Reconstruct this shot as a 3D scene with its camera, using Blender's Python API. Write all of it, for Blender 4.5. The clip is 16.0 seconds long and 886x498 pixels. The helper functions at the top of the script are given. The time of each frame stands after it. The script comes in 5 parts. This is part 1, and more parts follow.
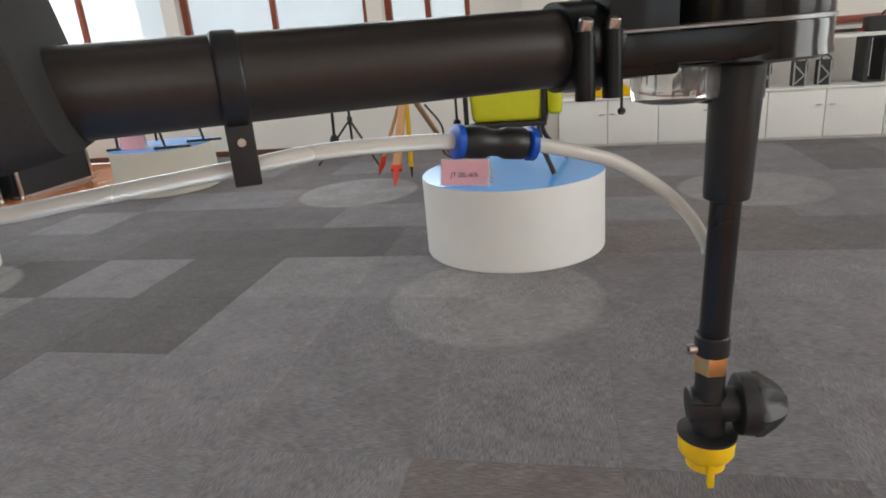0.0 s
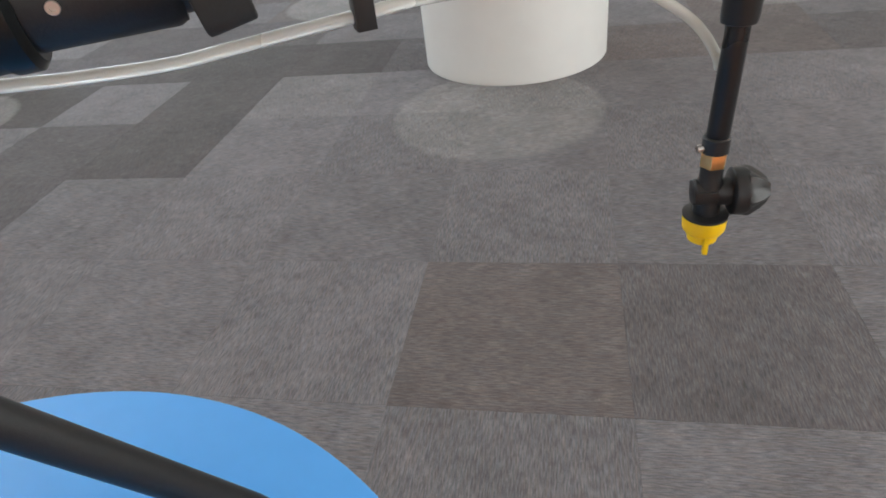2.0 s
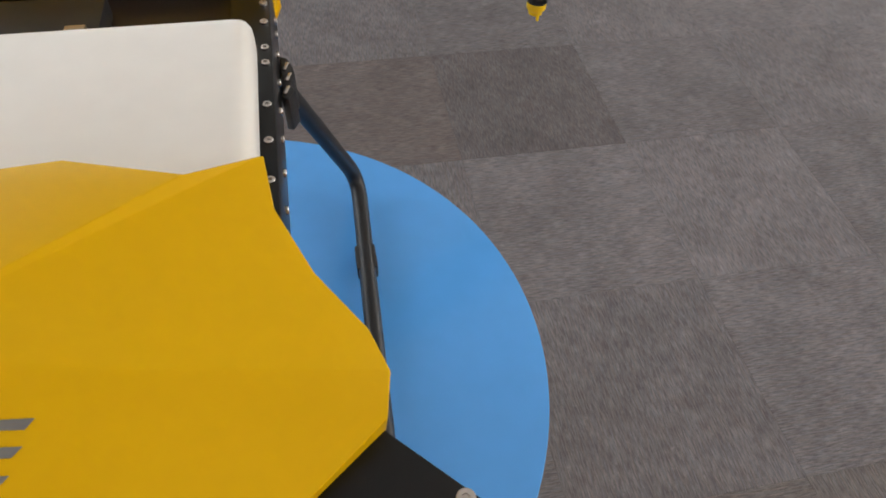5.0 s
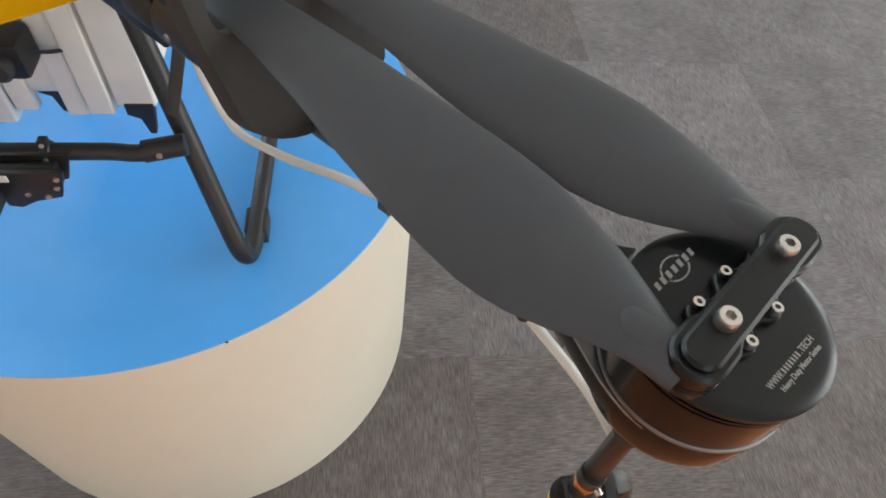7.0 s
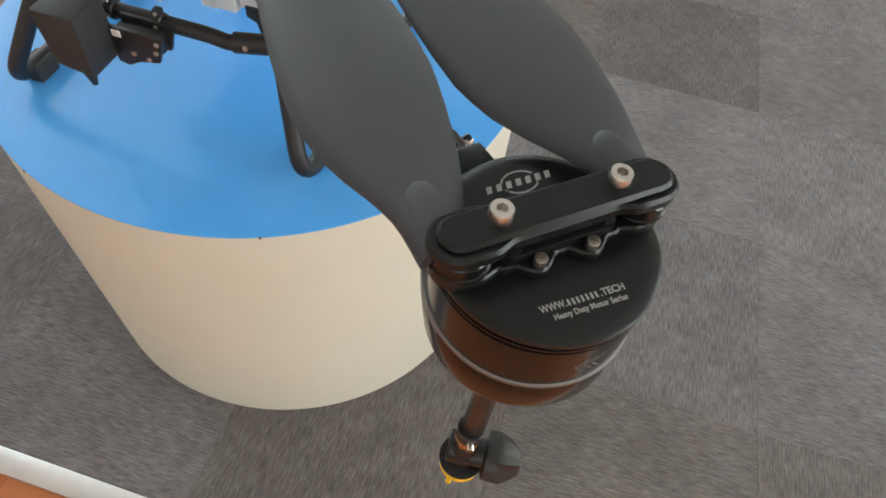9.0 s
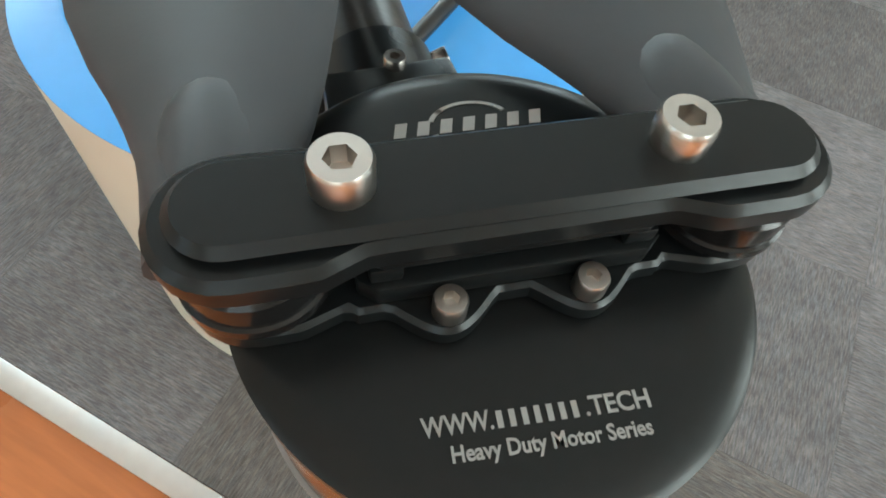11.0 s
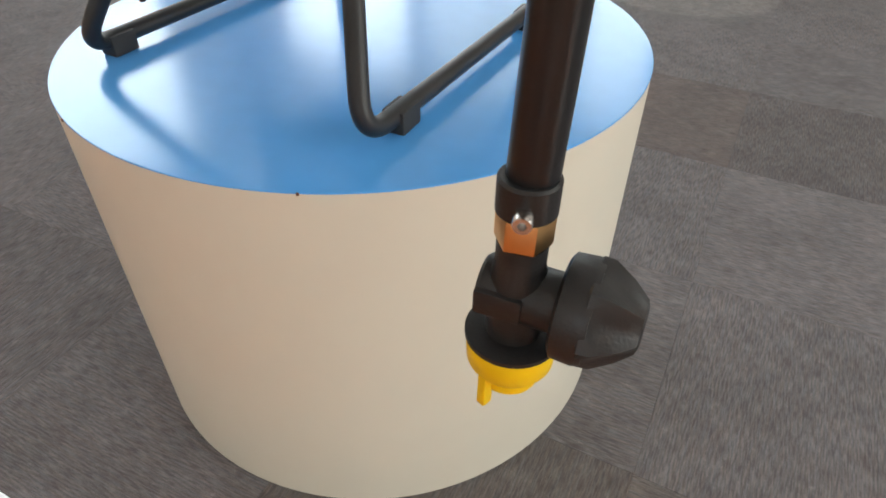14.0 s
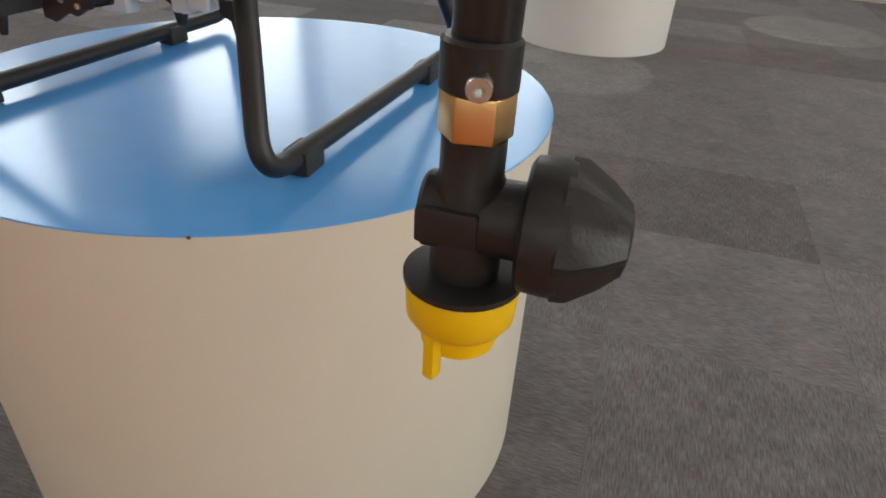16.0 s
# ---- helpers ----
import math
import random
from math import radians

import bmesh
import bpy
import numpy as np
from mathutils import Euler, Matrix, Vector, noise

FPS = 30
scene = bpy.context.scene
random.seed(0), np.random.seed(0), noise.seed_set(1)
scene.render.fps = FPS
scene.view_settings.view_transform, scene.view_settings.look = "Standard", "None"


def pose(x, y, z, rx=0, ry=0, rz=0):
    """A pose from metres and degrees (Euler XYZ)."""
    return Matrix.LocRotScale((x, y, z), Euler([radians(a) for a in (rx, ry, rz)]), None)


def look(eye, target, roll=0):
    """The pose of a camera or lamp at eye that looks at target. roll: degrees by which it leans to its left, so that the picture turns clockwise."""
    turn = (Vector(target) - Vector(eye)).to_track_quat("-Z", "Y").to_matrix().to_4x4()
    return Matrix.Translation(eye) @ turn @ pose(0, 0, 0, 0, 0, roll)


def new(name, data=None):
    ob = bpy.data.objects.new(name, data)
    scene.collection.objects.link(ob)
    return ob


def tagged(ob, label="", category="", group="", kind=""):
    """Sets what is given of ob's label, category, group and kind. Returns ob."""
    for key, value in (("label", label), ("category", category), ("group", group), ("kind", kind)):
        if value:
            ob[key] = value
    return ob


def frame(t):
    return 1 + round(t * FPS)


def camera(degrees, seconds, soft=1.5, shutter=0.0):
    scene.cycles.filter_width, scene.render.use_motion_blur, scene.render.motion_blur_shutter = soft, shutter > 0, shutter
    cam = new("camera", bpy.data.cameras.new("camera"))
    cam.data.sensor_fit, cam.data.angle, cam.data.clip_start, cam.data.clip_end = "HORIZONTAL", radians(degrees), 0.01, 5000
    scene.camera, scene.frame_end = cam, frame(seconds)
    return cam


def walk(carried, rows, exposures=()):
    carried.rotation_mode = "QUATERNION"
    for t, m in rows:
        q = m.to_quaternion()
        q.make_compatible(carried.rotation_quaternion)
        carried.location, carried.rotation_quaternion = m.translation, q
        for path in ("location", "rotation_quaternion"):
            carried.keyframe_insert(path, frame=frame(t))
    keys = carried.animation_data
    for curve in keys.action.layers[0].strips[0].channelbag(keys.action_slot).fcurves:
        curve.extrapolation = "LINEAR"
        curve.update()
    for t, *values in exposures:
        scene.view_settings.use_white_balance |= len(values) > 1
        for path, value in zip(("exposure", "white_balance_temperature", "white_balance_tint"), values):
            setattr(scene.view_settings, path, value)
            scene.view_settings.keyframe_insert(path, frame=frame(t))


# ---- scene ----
from mathutils.bvhtree import BVHTree

cam = camera(70.10, 16.0, soft=1.8)
# seconds, eye, target, roll
PATH = [
    (0, (0.3916, -1.2607, 0.9710), (0.1928, -0.3330, 0.6553), -4.84),
    (0.5, (0.3926, -1.2734, 0.9544), (0.1889, -0.3438, 0.6472), -5.51),
    (1, (0.3936, -1.2887, 0.9450), (0.1847, -0.3810, 0.5811), -5.78),
    (1.5, (0.3825, -1.3103, 0.9595), (0.1692, -0.4480, 0.5003), -6.38),
    (2, (0.3667, -1.3426, 1.0091), (0.1762, -0.5457, 0.4358), -7.53),
    (2.5, (0.3459, -1.3947, 1.0780), (0.2303, -0.6403, 0.4319), -5.83),
    (3, (0.3051, -1.4615, 1.1800), (0.2272, -0.7187, 0.5150), -4.39),
    (3.2, (0.2818, -1.4907, 1.2128), (0.2193, -0.7580, 0.5351), -3.68),
    (5.3, (0.1324, -1.8148, 1.2571), (0.3051, -1.2330, 0.4623), 4.95),
    (5.5, (0.1565, -1.8516, 1.2477), (0.3340, -1.2758, 0.4496), 5.13),
    (6, (0.2160, -1.9525, 1.2282), (0.3968, -1.3821, 0.4270), 5.78),
    (6.5, (0.2608, -2.0289, 1.2190), (0.4092, -1.4575, 0.4119), 6.71),
    (7, (0.2825, -2.0873, 1.2203), (0.4074, -1.5108, 0.4128), 8.72),
    (7.5, (0.3081, -2.1616, 1.2257), (0.3866, -1.5875, 0.4107), 11.46),
    (8, (0.3309, -2.1950, 1.2375), (0.3602, -1.5988, 0.4352), 14.12),
    (8.5, (0.3772, -2.1669, 1.2195), (0.3542, -1.5730, 0.4153), 11.94),
    (8.7, (0.4033, -2.1482, 1.2089), (0.3474, -1.5621, 0.4006), 10.25),
    (10.8, (0.4395, -2.0284, 1.1130), (0.2457, -1.5285, 0.2688), 7.96),
    (11, (0.4415, -2.0279, 1.0961), (0.2479, -1.5276, 0.2521), 8.01),
    (11.5, (0.4460, -2.0353, 1.0751), (0.2504, -1.5216, 0.2397), 9.61),
    (12, (0.4512, -2.0522, 1.0553), (0.1615, -1.4627, 0.3013), 6.87),
    (12.3, (0.4524, -2.0694, 1.0377), (0.1391, -1.4305, 0.3351), 6.70),
    (12.5, (0.4589, -2.0798, 1.0296), (0.1257, -1.4302, 0.3462), 4.03),
    (13, (0.4603, -2.1035, 0.9939), (0.1177, -1.4386, 0.3302), 1.55),
    (13.5, (0.4652, -2.1187, 0.9605), (0.1243, -1.4376, 0.3126), 1.80),
    (14, (0.4678, -2.1134, 0.9103), (0.1246, -1.4307, 0.2652), 0.66),
    (14.5, (0.4668, -2.1112, 0.8704), (0.1489, -1.4084, 0.2340), 0.77),
    (15, (0.4663, -2.1095, 0.8509), (0.1944, -1.3612, 0.2457), 2.42),
    (15.5, (0.4621, -2.1147, 0.8592), (0.2178, -1.3258, 0.2952), 3.34),
    (16, (0.4583, -2.1090, 0.8504), (0.2183, -1.2969, 0.3185), 3.48),
]
# seconds, stops, white balance
EXPOSURES = [(0.0, 0.07, 6350, 7), (0.5, 0.11, 6330, 7), (1.0, 0.13, 6200, 6), (1.5, 0.25, 6200, 6), (2.0, 0.30, 6200, 6), (3.0, 0.37, 6280, 7), (5.3, 0.06, 6450, 10), (6.0, 0.20, 5950, 5),
             (6.5, 0.33, 6080, 4), (7.0, 0.46, 6180, 4), (7.5, 0.47, 6300, 4), (8.5, 0.39, 6330, 3), (11.0, 0.77, 6000, -6), (11.5, 0.85, 6220, 0), (12.0, 0.95, 6200, 0), (12.5, 0.95, 6150, -1), (13.0, 0.69, 6130, 0),
             (14.0, 0.19, 6420, 5), (15.0, -0.05, 6600, 7), (16.0, -0.22, 6620, 7)]
walk(cam, [(t, look(e, g, r)) for t, e, g, r in PATH], EXPOSURES)

# ---- world and light ----
world = bpy.data.worlds.new("sky")
scene.world = world
world.use_nodes = True
_nt = world.node_tree
_sky = _nt.nodes.new("ShaderNodeTexSky")
_sky.sky_type = "NISHITA"
_sky.sun_disc = False
_sky.sun_elevation = radians(49)
_sky.sun_rotation = radians(203)
_nt.links.new(_sky.outputs[0], _nt.nodes["Background"].inputs[0])
_nt.nodes["Background"].inputs[1].default_value = 0.12


def window_light(name, w, h, m, power, colour):
    lamp = bpy.data.lights.new(name, "AREA")
    lamp.shape, lamp.size, lamp.size_y, lamp.energy, lamp.color = "RECTANGLE", w, h, power, colour
    ob = new(name, lamp)
    ob.matrix_world = m
    return ob


BACK, LEFT, RIGHT, FRONT, TOP = 4.65, -6.2, 6.0, -6.5, 5.2
HEAD = 4.0
# daylight in the tall window openings of the four walls
for x, power in ((-4.4, 60), (-2.35, 23), (-0.85, 22)):
    window_light("window_light", 1.9 if x < -1 else 0.8, 2.9, pose(x, BACK - 0.03, 2.46, -90, 0, 0), power, (0.90, 0.96, 1.0))
for x, power in ((-3.0, 8), (2.0, 29)):
    window_light("window_light", 2.4, 2.9, pose(x, FRONT + 0.03, 2.46, 90, 0, 0), power, (1.0, 0.97, 0.93))
for y, power in ((-2.2, 135), (1.2, 80)):
    window_light("window_light", 2.4, 2.9, pose(RIGHT - 0.03, y, 2.46, 90, 0, 90), power, (1.0, 0.97, 0.92))
window_light("window_light", 2.7, 2.1, pose(LEFT + 0.03, 1.9, 3.7, 90, 0, -90), 110, (0.88, 0.95, 1.0))
# sun through the south windows, on the wooden floor
_sun = bpy.data.lights.new("sun", "SUN")
_sun.energy, _sun.angle, _sun.color = 4.8, radians(0.6), (1.0, 0.93, 0.82)
new("sun", _sun).matrix_world = look((-2.5, -6.0, 7.6), (0, 0, 0))

# ---- materials ----


def mat(name, colour, rough=0.5, metal=0.0, var=0.12, grain=40.0, bump=0.0, bump_scale=200.0, coat=0.0,
        trans=0.0, sub=0.0, big=3.0, spec=0.5, ior=1.45, rough_var=0.08, stretch=None, per_object=0.0):
    m = bpy.data.materials.new(name)
    m.use_nodes = True
    nt = m.node_tree
    b = nt.nodes["Principled BSDF"]
    co = nt.nodes.new("ShaderNodeTexCoord")
    src = co.outputs["Object"]
    if stretch:
        mp = nt.nodes.new("ShaderNodeMapping")
        mp.inputs["Scale"].default_value = stretch
        nt.links.new(src, mp.inputs[0])
        src = mp.outputs[0]
    n1 = nt.nodes.new("ShaderNodeTexNoise")
    n1.inputs["Scale"].default_value, n1.inputs["Detail"].default_value = grain, 6
    n2 = nt.nodes.new("ShaderNodeTexNoise")
    n2.inputs["Scale"].default_value, n2.inputs["Detail"].default_value = big, 4
    nt.links.new(src, n1.inputs[0])
    nt.links.new(co.outputs["Object"], n2.inputs[0])
    add = nt.nodes.new("ShaderNodeMath")
    add.operation = "ADD"
    nt.links.new(n1.outputs[0], add.inputs[0])
    nt.links.new(n2.outputs[0], add.inputs[1])
    last = add.outputs[0]
    if per_object:
        info = nt.nodes.new("ShaderNodeObjectInfo")
        mad = nt.nodes.new("ShaderNodeMath")
        mad.operation = "MULTIPLY_ADD"
        mad.inputs[1].default_value = per_object
        nt.links.new(info.outputs["Random"], mad.inputs[0])
        nt.links.new(last, mad.inputs[2])
        last = mad.outputs[0]
    mr = nt.nodes.new("ShaderNodeMapRange")
    mr.inputs[1].default_value, mr.inputs[2].default_value = 0.6, 1.4 + per_object
    mr.inputs[3].default_value, mr.inputs[4].default_value = 1 - var, 1 + var
    nt.links.new(last, mr.inputs[0])
    mul = nt.nodes.new("ShaderNodeVectorMath")
    mul.operation = "SCALE"
    mul.inputs[0].default_value = colour[:3]
    nt.links.new(mr.outputs[0], mul.inputs["Scale"])
    nt.links.new(mul.outputs[0], b.inputs["Base Color"])
    rr = nt.nodes.new("ShaderNodeMapRange")
    rr.inputs[1].default_value, rr.inputs[2].default_value = 0.3, 0.7
    rr.inputs[3].default_value, rr.inputs[4].default_value = max(0.02, rough - rough_var), min(1, rough + rough_var)
    nt.links.new(n2.outputs[0], rr.inputs[0])
    nt.links.new(rr.outputs[0], b.inputs["Roughness"])
    b.inputs["Metallic"].default_value = metal
    b.inputs["Coat Weight"].default_value = coat
    b.inputs["Coat Roughness"].default_value = 0.12
    b.inputs["Transmission Weight"].default_value = trans
    b.inputs["IOR"].default_value = ior
    b.inputs["Specular IOR Level"].default_value = spec
    if sub:
        b.inputs["Subsurface Weight"].default_value = sub
        b.inputs["Subsurface Radius"].default_value = (0.02, 0.02, 0.018)
        b.inputs["Subsurface Scale"].default_value = 0.5
    if bump:
        n3 = nt.nodes.new("ShaderNodeTexNoise")
        n3.inputs["Scale"].default_value, n3.inputs["Detail"].default_value = bump_scale, 3
        nt.links.new(src, n3.inputs[0])
        bp = nt.nodes.new("ShaderNodeBump")
        bp.inputs["Strength"].default_value = bump
        bp.inputs["Distance"].default_value = 0.002
        nt.links.new(n3.outputs[0], bp.inputs["Height"])
        nt.links.new(bp.outputs[0], b.inputs["Normal"])
    return m


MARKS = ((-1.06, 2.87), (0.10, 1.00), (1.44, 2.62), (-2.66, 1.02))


def carpet_mat(name, colour, turn):
    """Loop-pile carpet: streaky loops along the tile, soiling, and the pale rounds where podiums have stood."""
    m = bpy.data.materials.new(name)
    m.use_nodes = True
    nt = m.node_tree
    b = nt.nodes["Principled BSDF"]
    b.inputs["Roughness"].default_value, b.inputs["Specular IOR Level"].default_value = 0.95, 0.15
    b.inputs["Sheen Weight"].default_value = 0.08
    geo = nt.nodes.new("ShaderNodeNewGeometry")
    info = nt.nodes.new("ShaderNodeObjectInfo")

    def noise(scale, stretch, detail):
        mp = nt.nodes.new("ShaderNodeMapping")
        mp.inputs["Scale"].default_value = stretch
        nt.links.new(geo.outputs["Position"], mp.inputs[0])
        n = nt.nodes.new("ShaderNodeTexNoise")
        n.inputs["Scale"].default_value, n.inputs["Detail"].default_value = scale, detail
        n.inputs["Roughness"].default_value = 0.6
        nt.links.new(mp.outputs[0], n.inputs[0])
        return n.outputs[0]

    def ranged(src, a, z, lo, hi, smooth=False):
        r = nt.nodes.new("ShaderNodeMapRange")
        r.interpolation_type = "SMOOTHSTEP" if smooth else "LINEAR"
        for k, v in enumerate((a, z, lo, hi)):
            r.inputs[k + 1].default_value = v
        nt.links.new(src, r.inputs[0])
        return r.outputs[0]

    def math_node(op, a, c):
        n = nt.nodes.new("ShaderNodeMath")
        n.operation = op
        for k, v in enumerate((a, c)):
            if isinstance(v, float):
                n.inputs[k].default_value = v
            else:
                nt.links.new(v, n.inputs[k])
        return n.outputs[0]
    streak = (1, 0.11, 1) if not turn else (0.11, 1, 1)
    loops = noise(330, streak, 2)
    hue = noise(170, streak, 2)
    fine = noise(420, (1, 1, 1), 2)
    f = math_node("MULTIPLY", ranged(loops, 0.34, 0.68, 0.71, 1.33), ranged(fine, 0.3, 0.7, 0.86, 1.14))
    f = math_node("MULTIPLY", f, ranged(noise(6, (1, 1, 1), 6), 0.3, 0.7, 0.85, 1.15))
    f = math_node("MULTIPLY", f, ranged(noise(34, (1, 0.6, 1) if not turn else (0.6, 1, 1), 4), 0.3, 0.7, 0.87, 1.13))
    f = math_node("MULTIPLY", f, ranged(noise(75, (1, 1, 1), 2), 0.64, 0.74, 1.0, 1.25, True))
    f = math_node("MULTIPLY", f, ranged(noise(1.3, (1, 1, 1), 3), 0.3, 0.7, 0.93, 1.07))
    f = math_node("MULTIPLY", f, ranged(noise(11, (1, 1, 1), 4), 0.62, 0.74, 1.0, 1.18, True))
    f = math_node("MULTIPLY", f, ranged(info.outputs["Random"], 0, 1, 0.92, 1.08))
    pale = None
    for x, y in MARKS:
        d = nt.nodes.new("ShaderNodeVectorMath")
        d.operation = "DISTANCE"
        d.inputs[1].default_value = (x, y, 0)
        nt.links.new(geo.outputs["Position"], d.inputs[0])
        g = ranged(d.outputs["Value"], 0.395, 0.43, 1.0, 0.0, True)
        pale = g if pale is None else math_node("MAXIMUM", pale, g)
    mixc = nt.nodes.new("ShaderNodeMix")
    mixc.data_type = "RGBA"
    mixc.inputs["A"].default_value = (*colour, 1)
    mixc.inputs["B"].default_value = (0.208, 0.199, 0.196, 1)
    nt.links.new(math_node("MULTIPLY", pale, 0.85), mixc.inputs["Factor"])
    mul = nt.nodes.new("ShaderNodeVectorMath")
    mul.operation = "SCALE"
    tint = nt.nodes.new("ShaderNodeMix")
    tint.data_type = "RGBA"
    tint.inputs["A"].default_value, tint.inputs["B"].default_value = (0.955, 1.0, 1.05, 1), (1.05, 1.0, 0.96, 1)
    nt.links.new(ranged(hue, 0.35, 0.65, 0.0, 1.0), tint.inputs["Factor"])
    dyed = nt.nodes.new("ShaderNodeVectorMath")
    dyed.operation = "MULTIPLY"
    nt.links.new(mixc.outputs["Result"], dyed.inputs[0])
    nt.links.new(tint.outputs["Result"], dyed.inputs[1])
    nt.links.new(dyed.outputs[0], mul.inputs[0])
    nt.links.new(f, mul.inputs["Scale"])
    nt.links.new(mul.outputs[0], b.inputs["Base Color"])
    bp = nt.nodes.new("ShaderNodeBump")
    bp.inputs["Strength"].default_value, bp.inputs["Distance"].default_value = 0.35, 0.002
    nt.links.new(loops, bp.inputs["Height"])
    nt.links.new(bp.outputs[0], b.inputs["Normal"])
    return m


def wood_mat(name, colour, rough=0.3, coat=0.3, stretch=(1, 12, 12)):
    return mat(name, colour, rough, var=0.22, grain=6, big=1.5, coat=coat, stretch=stretch, bump=0.05, bump_scale=30)


WHITE_WALL = mat("wall_paint", (0.78, 0.75, 0.70), 0.8, var=0.03, grain=20, big=0.8, bump=0.1, bump_scale=120)
CEIL = mat("ceiling_paint", (0.8, 0.8, 0.78), 0.9, var=0.03)
PODIUM_SIDE = mat("podium_laminate", (0.685, 0.65, 0.555), 0.42, var=0.025, grain=12, big=2.0)
# lighter copy of the side laminate: the low podium's stronger light as colour
PODIUM_SIDE_LIT = mat("podium_laminate_lit", (0.80, 0.79, 0.77), 0.42, var=0.025, grain=12, big=2.0)
PODIUM_TOP = mat("podium_blue", (0.105, 0.395, 0.90), 0.17, var=0.04, grain=30, big=4, rough_var=0.02, bump=0.03, bump_scale=60, spec=0.5)
# shade 4: a dark tile with the dim light of the west in its colour
# shade 5: grey carpet with a soft brownish shadow put into its colour
CARPET_SHADES = (("carpet_grey", (0.153, 0.1435, 0.1485)), ("carpet_light", (0.187, 0.177, 0.179)), ("carpet_dark", (0.108, 0.099, 0.101)), ("carpet_brown", (0.128, 0.111, 0.108)), ("carpet_dark_dim", (0.084, 0.077, 0.077)), ("carpet_warm_shade", (0.139, 0.127, 0.124)))
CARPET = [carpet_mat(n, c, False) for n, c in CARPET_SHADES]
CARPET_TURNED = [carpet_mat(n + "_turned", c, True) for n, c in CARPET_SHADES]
WOOD_FLOOR = wood_mat("wood_floor", (0.42, 0.14, 0.046), 0.30, 0.3)
DARK_WOOD = wood_mat("dark_wood", (0.12, 0.045, 0.022), 0.45, 0.1, (12, 1, 12))
RED_WOOD = wood_mat("red_wood", (0.26, 0.06, 0.03), 0.4, 0.2, (1, 12, 12))
ALU = mat("aluminium_trim", (0.72, 0.72, 0.72), 0.32, 1.0, var=0.06)
RING = mat("dull_silver", (0.29, 0.29, 0.295), 0.48, 1.0, var=0.08, grain=200)
STEEL = mat("stainless_steel", (0.58, 0.55, 0.52), 0.30, 1.0, var=0.08, grain=300)
YELLOW = mat("yellow_shell", (0.685, 0.405, 0.001), 0.38, var=0.03, spec=0.15, big=6, grain=120)
YELLOW_CAP = mat("yellow_plastic", (0.90, 0.58, 0.005), 0.42, var=0.03, grain=90, sub=0.1)
BLACK_PLASTIC = mat("black_plastic", (0.018, 0.018, 0.019), 0.42, var=0.15, grain=300, bump=0.08, bump_scale=900)
BLACK_MATT = mat("matt_black", (0.028, 0.028, 0.029), 0.62, var=0.12, grain=300, bump=0.12, bump_scale=1200)
FOAM = mat("grey_rubber", (0.030, 0.0285, 0.0275), 0.85, var=0.12, grain=120, bump=0.15, bump_scale=700)
BLADE = mat("blade_composite", (0.046, 0.050, 0.058), 0.55, var=0.08, grain=60, bump=0.015, bump_scale=900)
ANODISED = mat("anodised_black", (0.012, 0.0135, 0.0145), 0.33, 0.45, var=0.10, grain=400)
MOTOR_SIDE = mat("motor_gloss", (0.016, 0.015, 0.0155), 0.17, 0.5, var=0.08, grain=200, rough_var=0.04)
CARBON = mat("carbon_tube", (0.027, 0.022, 0.020), 0.38, var=0.25, grain=240, coat=0.12, bump=0.05, bump_scale=500)
PIPE = mat("gloss_black_pipe", (0.013, 0.0135, 0.015), 0.33, var=0.12, grain=240, bump=0.03, bump_scale=500)
BRASS = mat("brass", (0.78, 0.50, 0.22), 0.34, 1.0, var=0.08, grain=200)
DRAIN = mat("drain_plastic", (0.52, 0.50, 0.46), 0.45, var=0.06)
TANK = mat("translucent_tank", (0.80, 0.79, 0.74), 0.38, var=0.04, sub=0.25, big=5)
HOSE = mat("clear_hose", (0.80, 0.79, 0.74), 0.22, var=0.03, sub=0.3, trans=0.35)
BLUE_PLASTIC = mat("blue_fitting", (0.01, 0.09, 0.52), 0.35, var=0.05)
PINK = mat("pink_card", (0.95, 0.58, 0.61), 0.75, var=0.03)
ACRYLIC = mat("clear_acrylic", (0.9, 0.92, 0.92), 0.06, trans=0.9, var=0.02, rough_var=0.02)
PRINT_GREY = mat("laser_print", (0.32, 0.318, 0.315), 0.5, 0.0, var=0.06)
INK = mat("printed_ink", (0.05, 0.04, 0.05), 0.7, var=0.05)
CABINET = mat("white_laminate", (0.80, 0.79, 0.76), 0.4, var=0.03)
CASE_BLACK = mat("case_panel", (0.022, 0.025, 0.030), 0.55, var=0.15, grain=80, bump=0.1, bump_scale=300)
LEG_WOOD = wood_mat("tripod_wood", (0.56, 0.30, 0.13), 0.5, 0.1, (12, 12, 1))
RED_PAINT = mat("red_paint", (0.62, 0.05, 0.025), 0.4, var=0.08)
GREEN_YELLOW = mat("lime_yellow_tank", (0.62, 0.62, 0.015), 0.35, var=0.04, coat=0.2)
GREY_CLOTH = mat("grey_cloth", (0.16, 0.15, 0.13), 0.9, var=0.2, grain=120)

# ---- mesh helpers ----


def finish(bm, bevel=0.0, segs=2, angle=35):
    if bevel:
        bmesh.ops.remove_doubles(bm, verts=bm.verts, dist=1e-5)
        es = [e for e in bm.edges if len(e.link_faces) == 2 and e.calc_face_angle(0) > radians(angle)]
        bmesh.ops.bevel(bm, geom=es, offset=bevel, segments=segs, profile=0.6, affect="EDGES", clamp_overlap=True)
    bmesh.ops.recalc_face_normals(bm, faces=bm.faces)
    return bm


ROOT = {}


